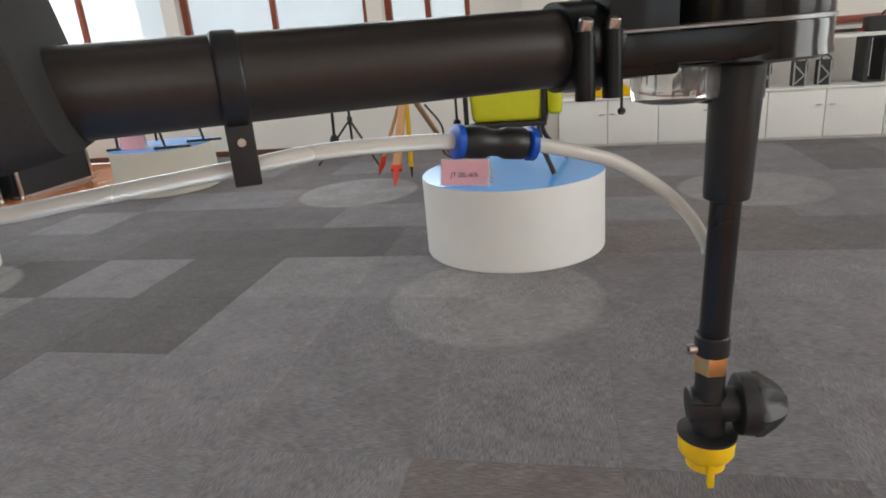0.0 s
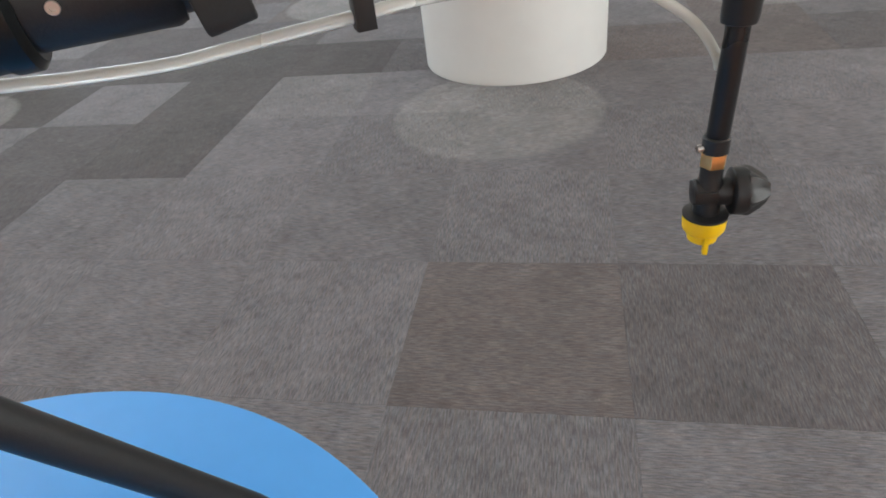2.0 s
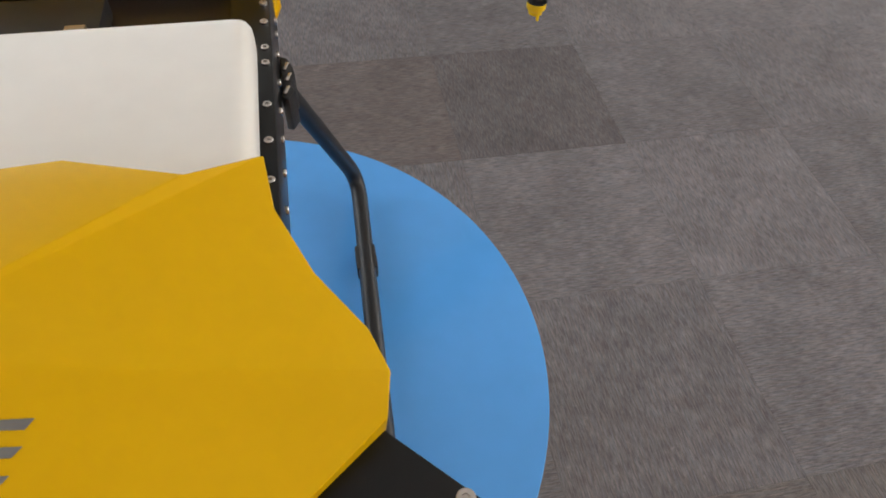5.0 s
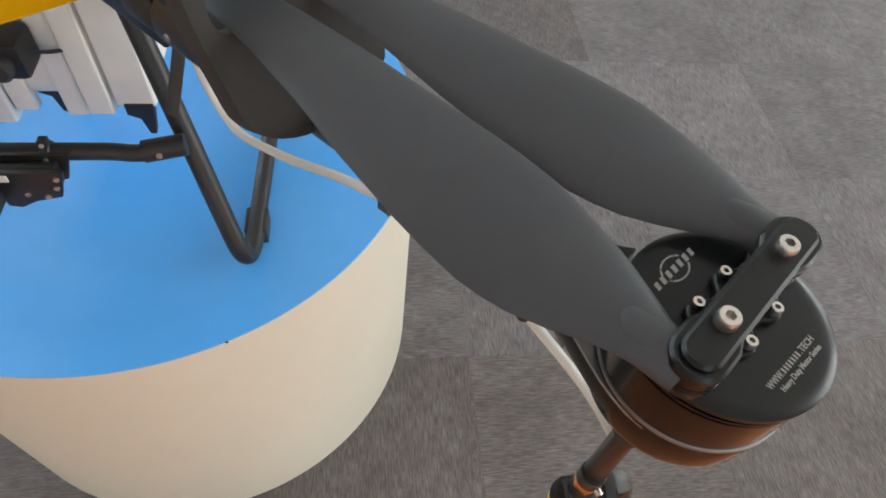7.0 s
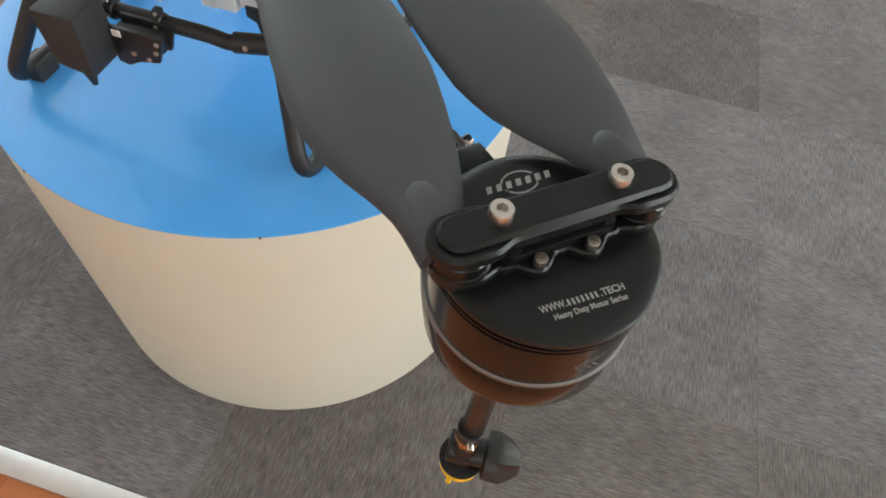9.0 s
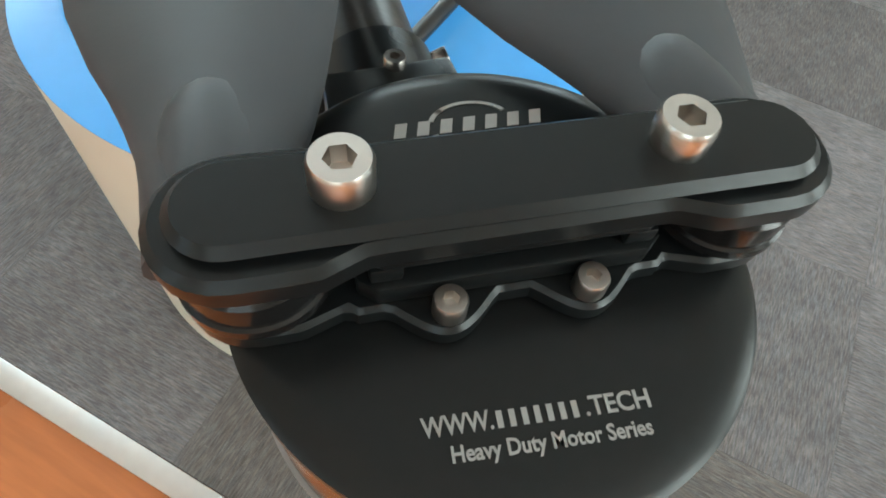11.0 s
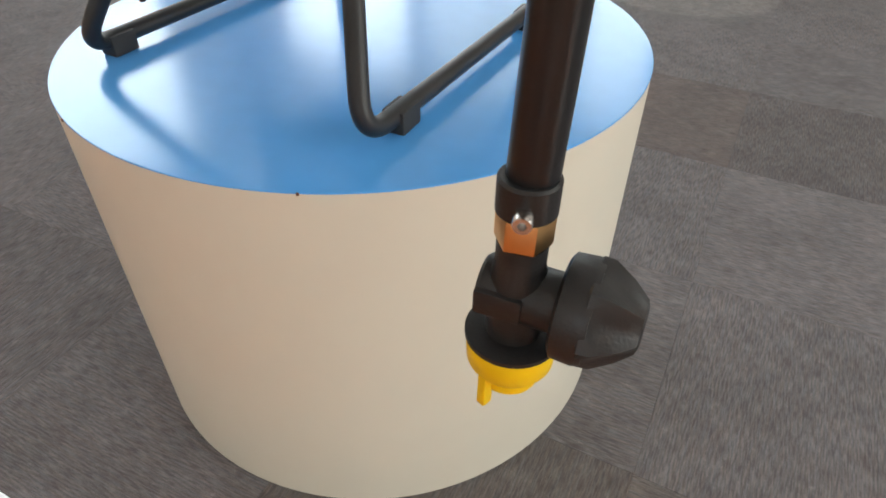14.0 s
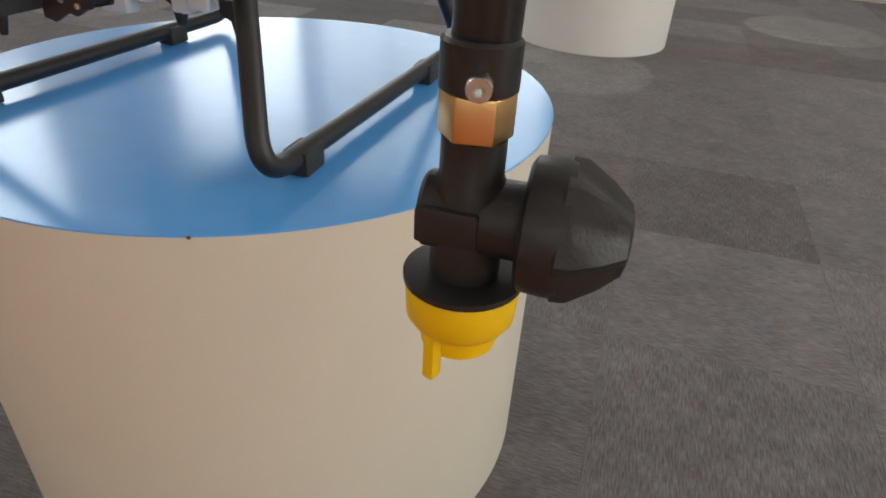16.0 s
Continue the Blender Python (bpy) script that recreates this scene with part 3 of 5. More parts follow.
def clamp_mesh(hang):
    """The rubber propeller rest: a plate with two rounded slots, in the arm's frame (y across, z up)."""
    half = [(0.000, 0.0905), (0.012, 0.0912), (0.024, 0.0950), (0.036, 0.0975), (0.0470, 0.0950), (0.0510, 0.0840), (0.0510, 0.0600), (0.0490, 0.0300), (0.0475, 0.0000)]
    low = [(0.044, -0.0150), (0.030, -0.0200)]
    right = half + low
    left = [(-y, z) for y, z in half[1:]] + ([(-0.0455, -0.0080), (-0.0400, -0.0210), (-0.0280, -0.0310), (-0.0150, -0.0365), (-0.0070, -0.0355), (-0.0060, -0.0170)] if hang else [(-y, z) for y, z in low])
    outer = right + left[::-1]
    slot = [(0.0405, 0.0790), (0.0260, 0.0835), (0.0100, 0.0815), (0.0075, 0.0760), (0.0080, 0.0610), (0.0140, 0.0550), (0.0290, 0.0530), (0.0390, 0.0550), (0.0425, 0.0640)]
    T = 0.0095 if hang else 0.0105
    if hang:
        def squeeze(z):
            return 0.0565 + 0.81 * (z - 0.05) if z > 0.05 else -0.002 + 0.676 * (z + 0.0365)
        outer, slot = [(y, squeeze(z)) for y, z in outer], [(y, squeeze(z)) for y, z in slot]
    bm = bmesh.new()
    edges = []
    for loop in (outer, slot, [(-y, z) for y, z in slot]):
        loop = [(a[0] * (1 - f) + b[0] * f, a[1] * (1 - f) + b[1] * f) for a, b in zip(loop, loop[1:] + loop[:1]) for f in (0.25, 0.75)]
        vs = [bm.verts.new((-T, y, z)) for y, z in loop]
        edges += [bm.edges.new((vs[k], vs[(k + 1) % len(vs)])) for k in range(len(vs))]
    bmesh.ops.triangle_fill(bm, edges=edges, use_beauty=True)
    out = bmesh.ops.extrude_face_region(bm, geom=bm.faces[:])
    bmesh.ops.translate(bm, vec=(2 * T, 0, 0), verts=[v for v in out["geom"] if isinstance(v, bmesh.types.BMVert)])
    bmesh.ops.recalc_face_normals(bm, faces=bm.faces)
    rim = [e for e in bm.edges if len(e.link_faces) == 2 and e.calc_face_angle(0) > radians(60)]
    bmesh.ops.bevel(bm, geom=rim, offset=0.0022, segments=3, profile=0.6, affect="EDGES", clamp_overlap=True)
    return bm


def nozzle(parent, x, y, knob, fin, screw, lean=(0.0, 0.0), dz=0.0, grow=1.085):
    """The drop pipe and spray nozzle below a motor."""
    def M(z):
        return Matrix.Translation((x, y, z))

    def S(bm):
        """Grows the head about the nut."""
        return moved(bm, Matrix.Translation((x, y, 0.792 + dz)) @ Matrix.Diagonal((grow, grow, grow, 1)) @ Matrix.Translation((-x, -y, -0.7975)))

    def T(bm):
        """Leans the pipe a little."""
        sh = Matrix(((1, 0, lean[0] / 0.1, 0), (0, 1, lean[1] / 0.1, 0), (0, 0, 1, 0), (0, 0, 0, 1)))
        return moved(bm, Matrix.Translation((0, 0, 0.797)) @ sh @ Matrix.Translation((0, 0, -0.797)))
    pipe = part("drop_pipe", T(turned([(0.0068, 0.800 + dz), (0.0073, 0.802 + dz), (0.0073, 0.905)], Matrix.Translation((x, y, 0)), 32)), PIPE, parent, "glossy black drop pipe")
    sv = turned([(0.0084, 0.8868), (0.0104, 0.8876), (0.0108, 0.8905), (0.0118, 0.949)], Matrix.Translation((x, y, 0)), 40)
    part("sleeve", T(sv), BLACK_PLASTIC, pipe, "tapered black plastic sleeve")
    part("clip_ring", turned([(0.0078, 0.7987), (0.0088, 0.7995), (0.0088, 0.8095), (0.0080, 0.8103)], Matrix.Translation((x, y, dz)), 32), BLACK_PLASTIC, pipe)
    sd = Vector((*screw, 0)).normalized()
    part("screw", socket_screw(0.0028, 0.004, Matrix.Translation(Vector((x, y, 0.8025 + dz)) + sd * 0.0086) @ frame_of(sd)), STEEL, pipe, "small stainless socket screw")
    hexr = 0.0080
    part("brass_nut", S(finish(prism(bmesh.new(), [(hexr * math.cos(math.pi * k / 3 + 0.2), hexr * math.sin(math.pi * k / 3 + 0.2)) for k in range(6)], 0.7945, 0.8040, Matrix.Translation((x, y, 0))), 0.0006)), BRASS, parent, "hexagonal brass nut")
    body = bmesh.new()
    lathe(body, [(0.0070, 0.7944), (0.0070, 0.786), (0.0082, 0.783), (0.0082, 0.7605)], M(0), 32)
    k = Vector((*knob, 0)).normalized()
    fr = frame_of(k)
    c = Vector((x, y, 0.7758))
    lathe(body, [(0.0080, -0.010), (0.0088, -0.009), (0.0088, 0.014)], Matrix.Translation(c) @ fr, 28)
    nb = part("nozzle_body", S(finish(body)), BLACK_PLASTIC, parent, "black plastic nozzle body")
    side = Vector((-k.y, k.x, 0))
    part("lug", S(finish(box(bmesh.new(), (-0.010, -0.0095, -0.004), (0.004, 0.0095, 0.0045), Matrix.Translation(c) @ Matrix(((k.x, side.x, 0, 0), (k.y, side.y, 0, 0), (0, 0, 1, 0), (0, 0, 0, 1)))), 0.0012)), BLACK_PLASTIC, nb)
    part("flange", S(turned([(0.0120, 0.7585), (0.0142, 0.759), (0.0142, 0.7605), (0.0095, 0.7614)], M(0), 40)), BLACK_PLASTIC, nb)
    # knob: a collar and a six-sided tapered grip
    kb = bmesh.new()
    lathe(kb, [(0.0134, 0.0), (0.0150, 0.001), (0.0154, 0.007), (0.0146, 0.0095)], Matrix.Translation(c + k * 0.0125) @ fr, 36)
    n, mk = 36, Matrix.Translation(c + k * 0.0125) @ fr
    prof = [(0.0148, 0.0070, 0.02), (0.0160, 0.0082, 0.10), (0.0157, 0.0115, 0.20), (0.0118, 0.0176, 0.26), (0.0078, 0.0220, 0.18), (0.0058, 0.0226, 0.05)]
    rings = []
    for r, h, amp in prof:
        rings.append([kb.verts.new(mk @ Vector(((r * (1 - amp * (0.5 - 0.5 * math.cos(6 * 2 * math.pi * i / n)) ** 0.6)) * math.cos(2 * math.pi * i / n),
                                              (r * (1 - amp * (0.5 - 0.5 * math.cos(6 * 2 * math.pi * i / n)) ** 0.6)) * math.sin(2 * math.pi * i / n), h))) for i in range(n)])
    for a, b in zip(rings, rings[1:]):
        for i in range(n):
            kb.faces.new((a[i], a[(i + 1) % n], b[(i + 1) % n], b[i]))
    kb.faces.new(rings[0][::-1])
    kb.faces.new(rings[-1])
    part("knob", S(finish(kb)), BLACK_PLASTIC, nb, "ribbed black check-valve knob")
    cap = bmesh.new()
    lathe(cap, [(0.0132, 0.7588), (0.0137, 0.7578), (0.0133, 0.7496), (0.0118, 0.7472), (0.0098, 0.7457), (0.0094, 0.7410), (0.0082, 0.7400)], M(0), 40)
    yc = part("nozzle_cap", S(finish(cap)), YELLOW_CAP, parent, "bright yellow quick-release nozzle cap")
    fin = Vector((*fin, 0)).normalized()
    for s in (1, -1):
        f = fin * s
        g = Vector((-f.y, f.x, 0))
        mm = Matrix(((f.x, g.x, 0, x), (f.y, g.y, 0, y), (0, 0, 1, 0), (0, 0, 0, 1)))
        part("wing", S(finish(box(bmesh.new(), (0.0088, -0.0016, 0.7352), (0.0126, 0.0016, 0.7485), mm), 0.0007)), YELLOW_CAP, yc)
    return pipe


def motor(parent, cx, cy, bar, text):
    """A disc motor with its propeller hub; bar is the way of the hub bar."""
    o = Matrix.Translation((cx, cy, 0))
    b = Vector((*bar, 0)).normalized()
    q = Vector((b.y, -b.x, 0))                       # towards the outer side
    mb = Matrix(((b.x, -q.x, 0, cx), (b.y, -q.y, 0, cy), (0, 0, 1, 0), (0, 0, 0, 1))) @ Matrix.Diagonal((0.945, 0.945, 1, 1))   # x along the bar, -y outwards
    R = 0.0440
    lift = 0.0042 if text else 0.0
    rise = 0.0026 if text else 0.0              # how far the upper hub stands over its plain height
    up = Matrix.Translation((cx, cy, lift))
    base = [(0.034, 0.9455), (0.0385, 0.9458), (0.0422, 0.9472), (R - 0.0008, 0.9510)] if text else [(0.030, 0.9500), (0.0400, 0.9504), (0.0440, 0.9520), (R - 0.0008, 0.9560)]
    mot = part("motor", turned(base + [(R - 0.0006, 0.9650 + lift), (R - 0.001, 0.9665 + lift)], o, 128), MOTOR_SIDE, parent, "glossy black motor bell with a silver ring")
    if text:
        part("motor_nub", turned([(0.0012, 0.9444), (0.0021, 0.9451), (0.0021, 0.9480)], Matrix.Translation((cx - 0.0035, cy - 0.0395, 0)), 16), BLACK_PLASTIC, mot, "small black nub under the motor")
    if not text:
        part("pipe_collar", turned([(0.0150, 0.9325), (0.0162, 0.9335), (0.0165, 0.9510)], Matrix.Translation((cx, cy - 0.006, 0)), 36), BLACK_PLASTIC, mot, "black collar over the drop pipe")
    part("silver_ring", turned([(R - 0.0005, 0.9666), (R, 0.9668), (R, 0.9684), (R - 0.0005, 0.9686)], up, 128), RING, mot, "polished silver ring")
    part("bell", turned([(R - 0.0009, 0.9687), (R - 0.0009, 0.9940), (R - 0.0028, 0.9946), (R - 0.0028, 0.9958), (R - 0.0006, 0.9963), (R - 0.0006, 0.9974), (R - 0.0024, 0.9979), (R - 0.0024, 0.9992)], up, 128), MOTOR_SIDE, mot)
    part("cover", turned([(R - 0.0010, 0.9993), (R, 1.0003), (R, 1.0026), (R - 0.0012, 1.0036), (R - 0.0050, 1.0044), (R - 0.0080, 1.0045)], up, 128), ANODISED, mot, "satin black motor cover with light print")
    # lower hub plate with ears round the small screws
    PLATE_Z = 1.0106 + rise
    BAR_Z = 1.0197 + rise
    hub = bmesh.new()
    edge = []
    for k in range(61):
        x = -0.040 + 0.080 * k / 60
        y = 0.0100
        for ex in (-0.0117, 0.0117):
            dx = abs(x - ex)
            y = max(y, 0.0100 + 0.0058 * (0.5 + 0.5 * math.cos(math.pi * min(1, dx / 0.0090))) ** 0.55)
        if abs(x) > 0.026:
            y = 0.0086 + (0.0112 - 0.0086) * min(1, (abs(x) - 0.026) / 0.008)
        edge.append((x, y))
    cap = [(0.040 + 0.0112 * math.cos(a), 0.0112 * math.sin(a)) for a in [math.pi / 2 - math.pi * k / 12 for k in range(1, 12)]]
    outline = [(x, -y) for x, y in edge] + cap[::-1] + edge[::-1] + [(-x, -y) for x, y in cap[::-1]]
    prism(hub, outline, 1.0046 + lift, PLATE_Z, mb)
    hb = part("hub", finish(hub, 0.0008, 1, 50), ANODISED, mot, "black machined propeller hub")
    core = bmesh.new()
    prism(core, [(-0.025, -0.0068), (-0.022, -0.0092), (0.022, -0.0092), (0.025, -0.0068), (0.025, 0.0068), (0.022, 0.0092), (-0.022, 0.0092), (-0.025, 0.0068)], PLATE_Z, PLATE_Z + 0.0042, mb)
    prism(core, [(-0.024, -0.0060), (-0.021, -0.0082), (0.021, -0.0082), (0.024, -0.0060), (0.024, 0.0060), (0.021, 0.0082), (-0.021, 0.0082), (-0.024, 0.0060)], BAR_Z - 0.0014, BAR_Z - 0.0001, mb)
    box(core, (-0.017, -0.0040, PLATE_Z + 0.0043), (0.017, 0.0040, BAR_Z - 0.0015), mb)
    for sx in (-1, 1):
        box(core, (sx * 0.0205 - 0.0026, -0.0080, PLATE_Z + 0.0043), (sx * 0.0205 + 0.0026, 0.0080, BAR_Z - 0.0015), mb)
    part("hub_core", finish(core, 0.0008), ANODISED, hb)
    for sx in (-1, 1):
        for sy in (-0.0121, 0.0127):
            part("hub_screw", socket_screw(0.0028, 0.0038, mb @ Matrix.Translation((sx * 0.0115, sy, PLATE_Z + 0.0001))), STEEL, hb, "small stainless socket screw")
        part("blade_root", turned([(0.0108, PLATE_Z + 0.0002), (0.0121, PLATE_Z + 0.0010), (0.0121, PLATE_Z + 0.0028), (0.0115, PLATE_Z + 0.0032), (0.0115, BAR_Z - 0.0010), (0.0108, BAR_Z - 0.0002)], mb @ Matrix.Translation((sx * 0.0395, 0, 0)), 40), MOTOR_SIDE, hb)
    bar_line = []
    for x, y in stadium(0.0412, 0.0117):
        bar_line.append((x, y))
    dog = []
    for k in range(21):
        x = -0.0330 + 0.0660 * k / 20
        w = 0.0117 - 0.0028 * (0.5 + 0.5 * math.cos(math.pi * min(1, max(0, (abs(x) - 0.022) / 0.009))))
        dog.append((x, -w))
    n = len(bar_line) // 2
    bar_line = bar_line[:n] + [(x, -y) for x, y in dog[::-1]] + bar_line[n:] + dog
    part("hub_bar", finish(prism(bmesh.new(), bar_line, BAR_Z, BAR_Z + 0.0058, mb), 0.0013, 1, 50), ANODISED, hb, "black upper hub bar with rounded ends")
    part("hub_bar_top", finish(prism(bmesh.new(), stadium(0.0410, 0.0084), BAR_Z + 0.0058, BAR_Z + 0.0086, mb), 0.0015, 1), ANODISED, hb)
    for sx in (-1, 1):
        part("bar_screw", socket_screw(0.0047, 0.0053, mb @ Matrix.Translation((sx * 0.0252, 0.0006, BAR_Z + 0.0085)), 40), STEEL, hb, "large stainless socket screw")
    if text:
        mt = mb @ Matrix.Translation((-0.0012, -0.0292, 1.0046 + lift)) @ Matrix.Rotation(radians(-3.4), 4, "Z")
        letters("lettering", "WWW.", 0.0042, mt @ Matrix.Translation((-0.0123, 0, 0)), PRINT_GREY, mot, depth=0.0001, fit=0.0108, bold=0.00007)
        letters("lettering", ".TECH", 0.0042, mt @ Matrix.Translation((0.0127, 0, 0)), PRINT_GREY, mot, depth=0.0001, fit=0.0104, bold=0.00007)
        for k in range(7):
            part("name_bar", boxed((-0.0064 + k * 0.00196, -0.0013, -0.0001), (-0.0064 + k * 0.00196 + 0.0009, 0.0013, 0.0001), 0, mt), PRINT_GREY, mot)
        letters("lettering", "Heavy Duty Motor Series", 0.0034, mt @ Matrix.Translation((0.0014, -0.0043, 0)), PRINT_GREY, mot, depth=0.0001, fit=0.0308, bold=0.00007)
    # maker's emblem as plain shapes: a row of slanted bars crossed by two arcs
    mk = mb @ Matrix.Translation((0.0030, 0.0298, 1.0046 + lift))
    for k in range(7):
        x0 = -0.0160 + k * 0.0046
        vs = [(x0, -0.0018), (x0 + 0.0024, -0.0018), (x0 + 0.0034, 0.0018), (x0 + 0.0010, 0.0018)]
        part("emblem_bar", finish(prism(bmesh.new(), vs, -0.0001, 0.0001, mk)), PRINT_GREY, mot)
    for a0, a1, rr in ((28, 165, 0.0072), (200, 335, 0.0072)):
        n = 14
        em = bmesh.new()
        arc = [[((rr + w) * math.cos(radians(a0 + (a1 - a0) * k / n)) * 1.15, (rr + w) * math.sin(radians(a0 + (a1 - a0) * k / n)) * 0.80) for k in range(n + 1)] for w in (-0.0005, 0.0004)]
        for k in range(n):
            prism(em, [arc[0][k], arc[1][k], arc[1][k + 1], arc[0][k + 1]], -0.0001, 0.0001, mk)
        bmesh.ops.remove_doubles(em, verts=em.verts, dist=1e-6)
        part("emblem_arc", finish(em), PRINT_GREY, mot)
    # three chevrons on the bell, their points towards one side
    base = math.atan2(q.y, q.x) - 0.147
    for k in range(3):
        ch = bmesh.new()
        for way, wide, high in ((1, 0.112, 0.0054), (-1, 0.105, -0.0052)):
            n = 5
            for j in range(n):
                a0, a1 = base + k * 0.080 + wide * j / n, base + k * 0.080 + wide * (j + 1) / n
                z0, z1 = 0.9815 + lift + high * j / n, 0.9815 + lift + high * (j + 1) / n
                rr = R - 0.0008
                vs = [(a0, z0 - 0.0004), (a1, z1 - 0.0004), (a1, z1 + 0.0004), (a0, z0 + 0.0004)]
                ch.faces.new([ch.verts.new((cx + rr * math.cos(a), cy + rr * math.sin(a), z)) for a, z in vs])
        bmesh.ops.solidify(ch, geom=ch.faces[:], thickness=0.0002)
        part("chevron_print", finish(ch), PRINT_GREY, mot, "thin light grey printed chevron")
    return mot, mb


def arm(root, tip, bar, knob, nozzle_at, fin, lean, rest, hose_in, hose_out, clips, text, label):
    """A folding arm with motor, blades, rest, hose and nozzle."""
    m, L = along(root, tip)
    X = lambda s, y, z: m @ Vector((s, y, z))
    a = part("arm_tube", finish(rod(bmesh.new(), X(0.085, 0, 0), X(L - 0.045, 0, 0), 0.0160, seg=40)), CARBON, drone, label)
    br = bmesh.new()
    if not text:
        box(br, (-0.03, -0.0240, -0.022), (0.012, 0.0300, 0.0265), m)
        lathe(br, [(0.0262, 0), (0.0262, 0.036), (0.0275, 0.038), (0.0275, 0.047), (0.0240, 0.050)], Matrix.Translation(X(0.0121, 0.0025, 0)) @ frame_of(m.to_3x3() @ Vector((1, 0, 0))), 44)
        part("hinge_bracket", finish(br), ANODISED, a, "black metal hinge bracket with a round housing")
        for y in (-0.0165, 0.0070):
            part("bracket_screw", socket_screw(0.0042, 0.0024, m @ Matrix.Translation((0.003, y, 0.0265))), STEEL, a, "stainless button screw")
        br = bmesh.new()
    if text:
        box(br, (-0.03, -0.0195, -0.022), (0.057, 0.0195, 0.0173), m)
        box(br, (-0.03, -0.0195, 0.0175), (0.086, 0.0195, 0.0258), m)
        part("hinge_bracket", finish(br, 0.002), ANODISED, a, "black metal hinge bracket with four screws")
        for s, y in ((0.049, -0.0148), (0.073, -0.0148), (0.049, 0.0148), (0.073, 0.0148)):
            part("bracket_screw", socket_screw(0.0042, 0.0028, m @ Matrix.Translation((s, y, 0.0258))), STEEL, a, "stainless button screw")
    sl = bmesh.new()
    lathe(sl, [(0.0215, 0), (0.0230, 0.003), (0.0230, 0.034), (0.0215, 0.037)], Matrix.Translation(X(0.020, 0, -0.001)) @ frame_of(m.to_3x3() @ Vector((1, 0, 0))), 40)
    rs = 0.0245 if text else 0.0204
    lathe(sl, [(rs - 0.0006, 0), (rs, 0.002), (rs, 0.058), (rs - 0.0019, 0.062)], Matrix.Translation(X(0.059, 0, 0)) @ frame_of(m.to_3x3() @ Vector((1, 0, 0))), 40)
    part("lock_sleeve", finish(sl), BLACK_PLASTIC, a, "black threaded locking sleeve")
    for s in (0.075, 0.108):
        for sd in (-1, 1):
            dirn = m.to_3x3() @ Vector((0, sd, -0.05))
            part("sleeve_screw", socket_screw(0.0028, 0.002, Matrix.Translation(X(s, sd * (rs - 0.0008), -0.001)) @ frame_of(dirn)), STEEL, a, "small screw")
    part("propeller_rest", moved(clamp_mesh(text), m @ Matrix.Translation((rest[0], -0.001 if text else 0, -0.004 if text else 0)) @ Matrix.Rotation(radians(rest[2]), 4, "Z") @ Matrix.Rotation(radians(rest[1]), 4, "Y") @ Matrix.Diagonal((1, 1.07, 1.08, 1) if text else (1, 1, 1, 1))), FOAM, a, "grey rubber propeller rest with two slots")
    # end fitting under the motor
    ef = bmesh.new()
    lathe(ef, [(0.0185, 0), (0.0185, 0.024)], Matrix.Translation(X(L - 0.092, 0, 0)) @ frame_of(m.to_3x3() @ Vector((1, 0, 0))), 36)
    part("tube_collar", finish(ef), ANODISED, a)
    bk = bmesh.new()
    prism(bk, [(-0.075, -0.017), (-0.062, -0.018), (-0.054, -0.022), (-0.048, -0.026), (-0.048, 0.026), (-0.054, 0.022), (-0.062, 0.018), (-0.075, 0.017)], -0.014, 0.020, m @ Matrix.Translation((L, 0, 0)))
    cup = []
    for k in range(9):
        u = k / 8
        cup.append((-0.070 + 0.070 * u, 0.0175 + (0.0436 - 0.0175) * (0.5 - 0.5 * math.cos(math.pi * min(1, 0.12 + u * 0.88)))))
    cup = [(x, -y) for x, y in cup] + [(0.020, -0.041), (0.038, -0.025), (0.038, 0.025), (0.020, 0.041)] + [(x, y) for x, y in cup[::-1]]
    part("mount_cup", finish(prism(bmesh.new(), [(x, y * 0.985) for x, y in cup if x < 0.001], -0.0100, 0.0034, m @ Matrix.Translation((L, 0, 0))), 0.002), ANODISED, a, "black flared motor cup")
    part("cup_edge", finish(prism(bmesh.new(), [(x, y) for x, y in cup if x < 0.001], 0.0036, 0.0052, m @ Matrix.Translation((L, 0, 0))), 0.0003, 1), RING, a, "bright machined edge of the cup")
    part("motor_mount", finish(bk, 0.0015), ANODISED, a, "black machined motor mount")
    part("mount_screw", socket_screw(0.0030, 0.004, m @ Matrix.Translation((L - 0.0745, 0.002, 0.0188))), STEEL, a, "small stainless screw")
    for s in (L - 0.088, L - 0.075):
        part("mount_screw", socket_screw(0.0030, 0.005, m @ Matrix.Translation((s, -0.0185, 0.006)) @ Matrix.Rotation(radians(20), 4, "X")), STEEL, a, "small stainless screw")
        part("mount_post", finish(rod(bmesh.new(), X(s, -0.0185, -0.021), X(s, -0.0185, 0.006), 0.0042)), ANODISED, a)
        part("mount_screw", socket_screw(0.0030, 0.005, m @ Matrix.Translation((s, 0.0170, 0.006)) @ Matrix.Rotation(radians(-65), 4, "X")), STEEL, a, "small stainless screw")
    led = bmesh.new()
    lathe(led, [(0.015, 0), (0.0195, 0.0015), (0.0200, 0.005), (0.0200, 0.018), (0.018, 0.020)], Matrix.Translation(X(L - 0.0290, 0, -0.0285)), 32)
    part("lamp_lens", finish(led), ACRYLIC, a, "clear plastic navigation lamp lens")
    cx, cy = tip
    mot, mb = motor(drone, cx, cy, bar, text)
    bx = Vector((*bar, 0)).normalized()
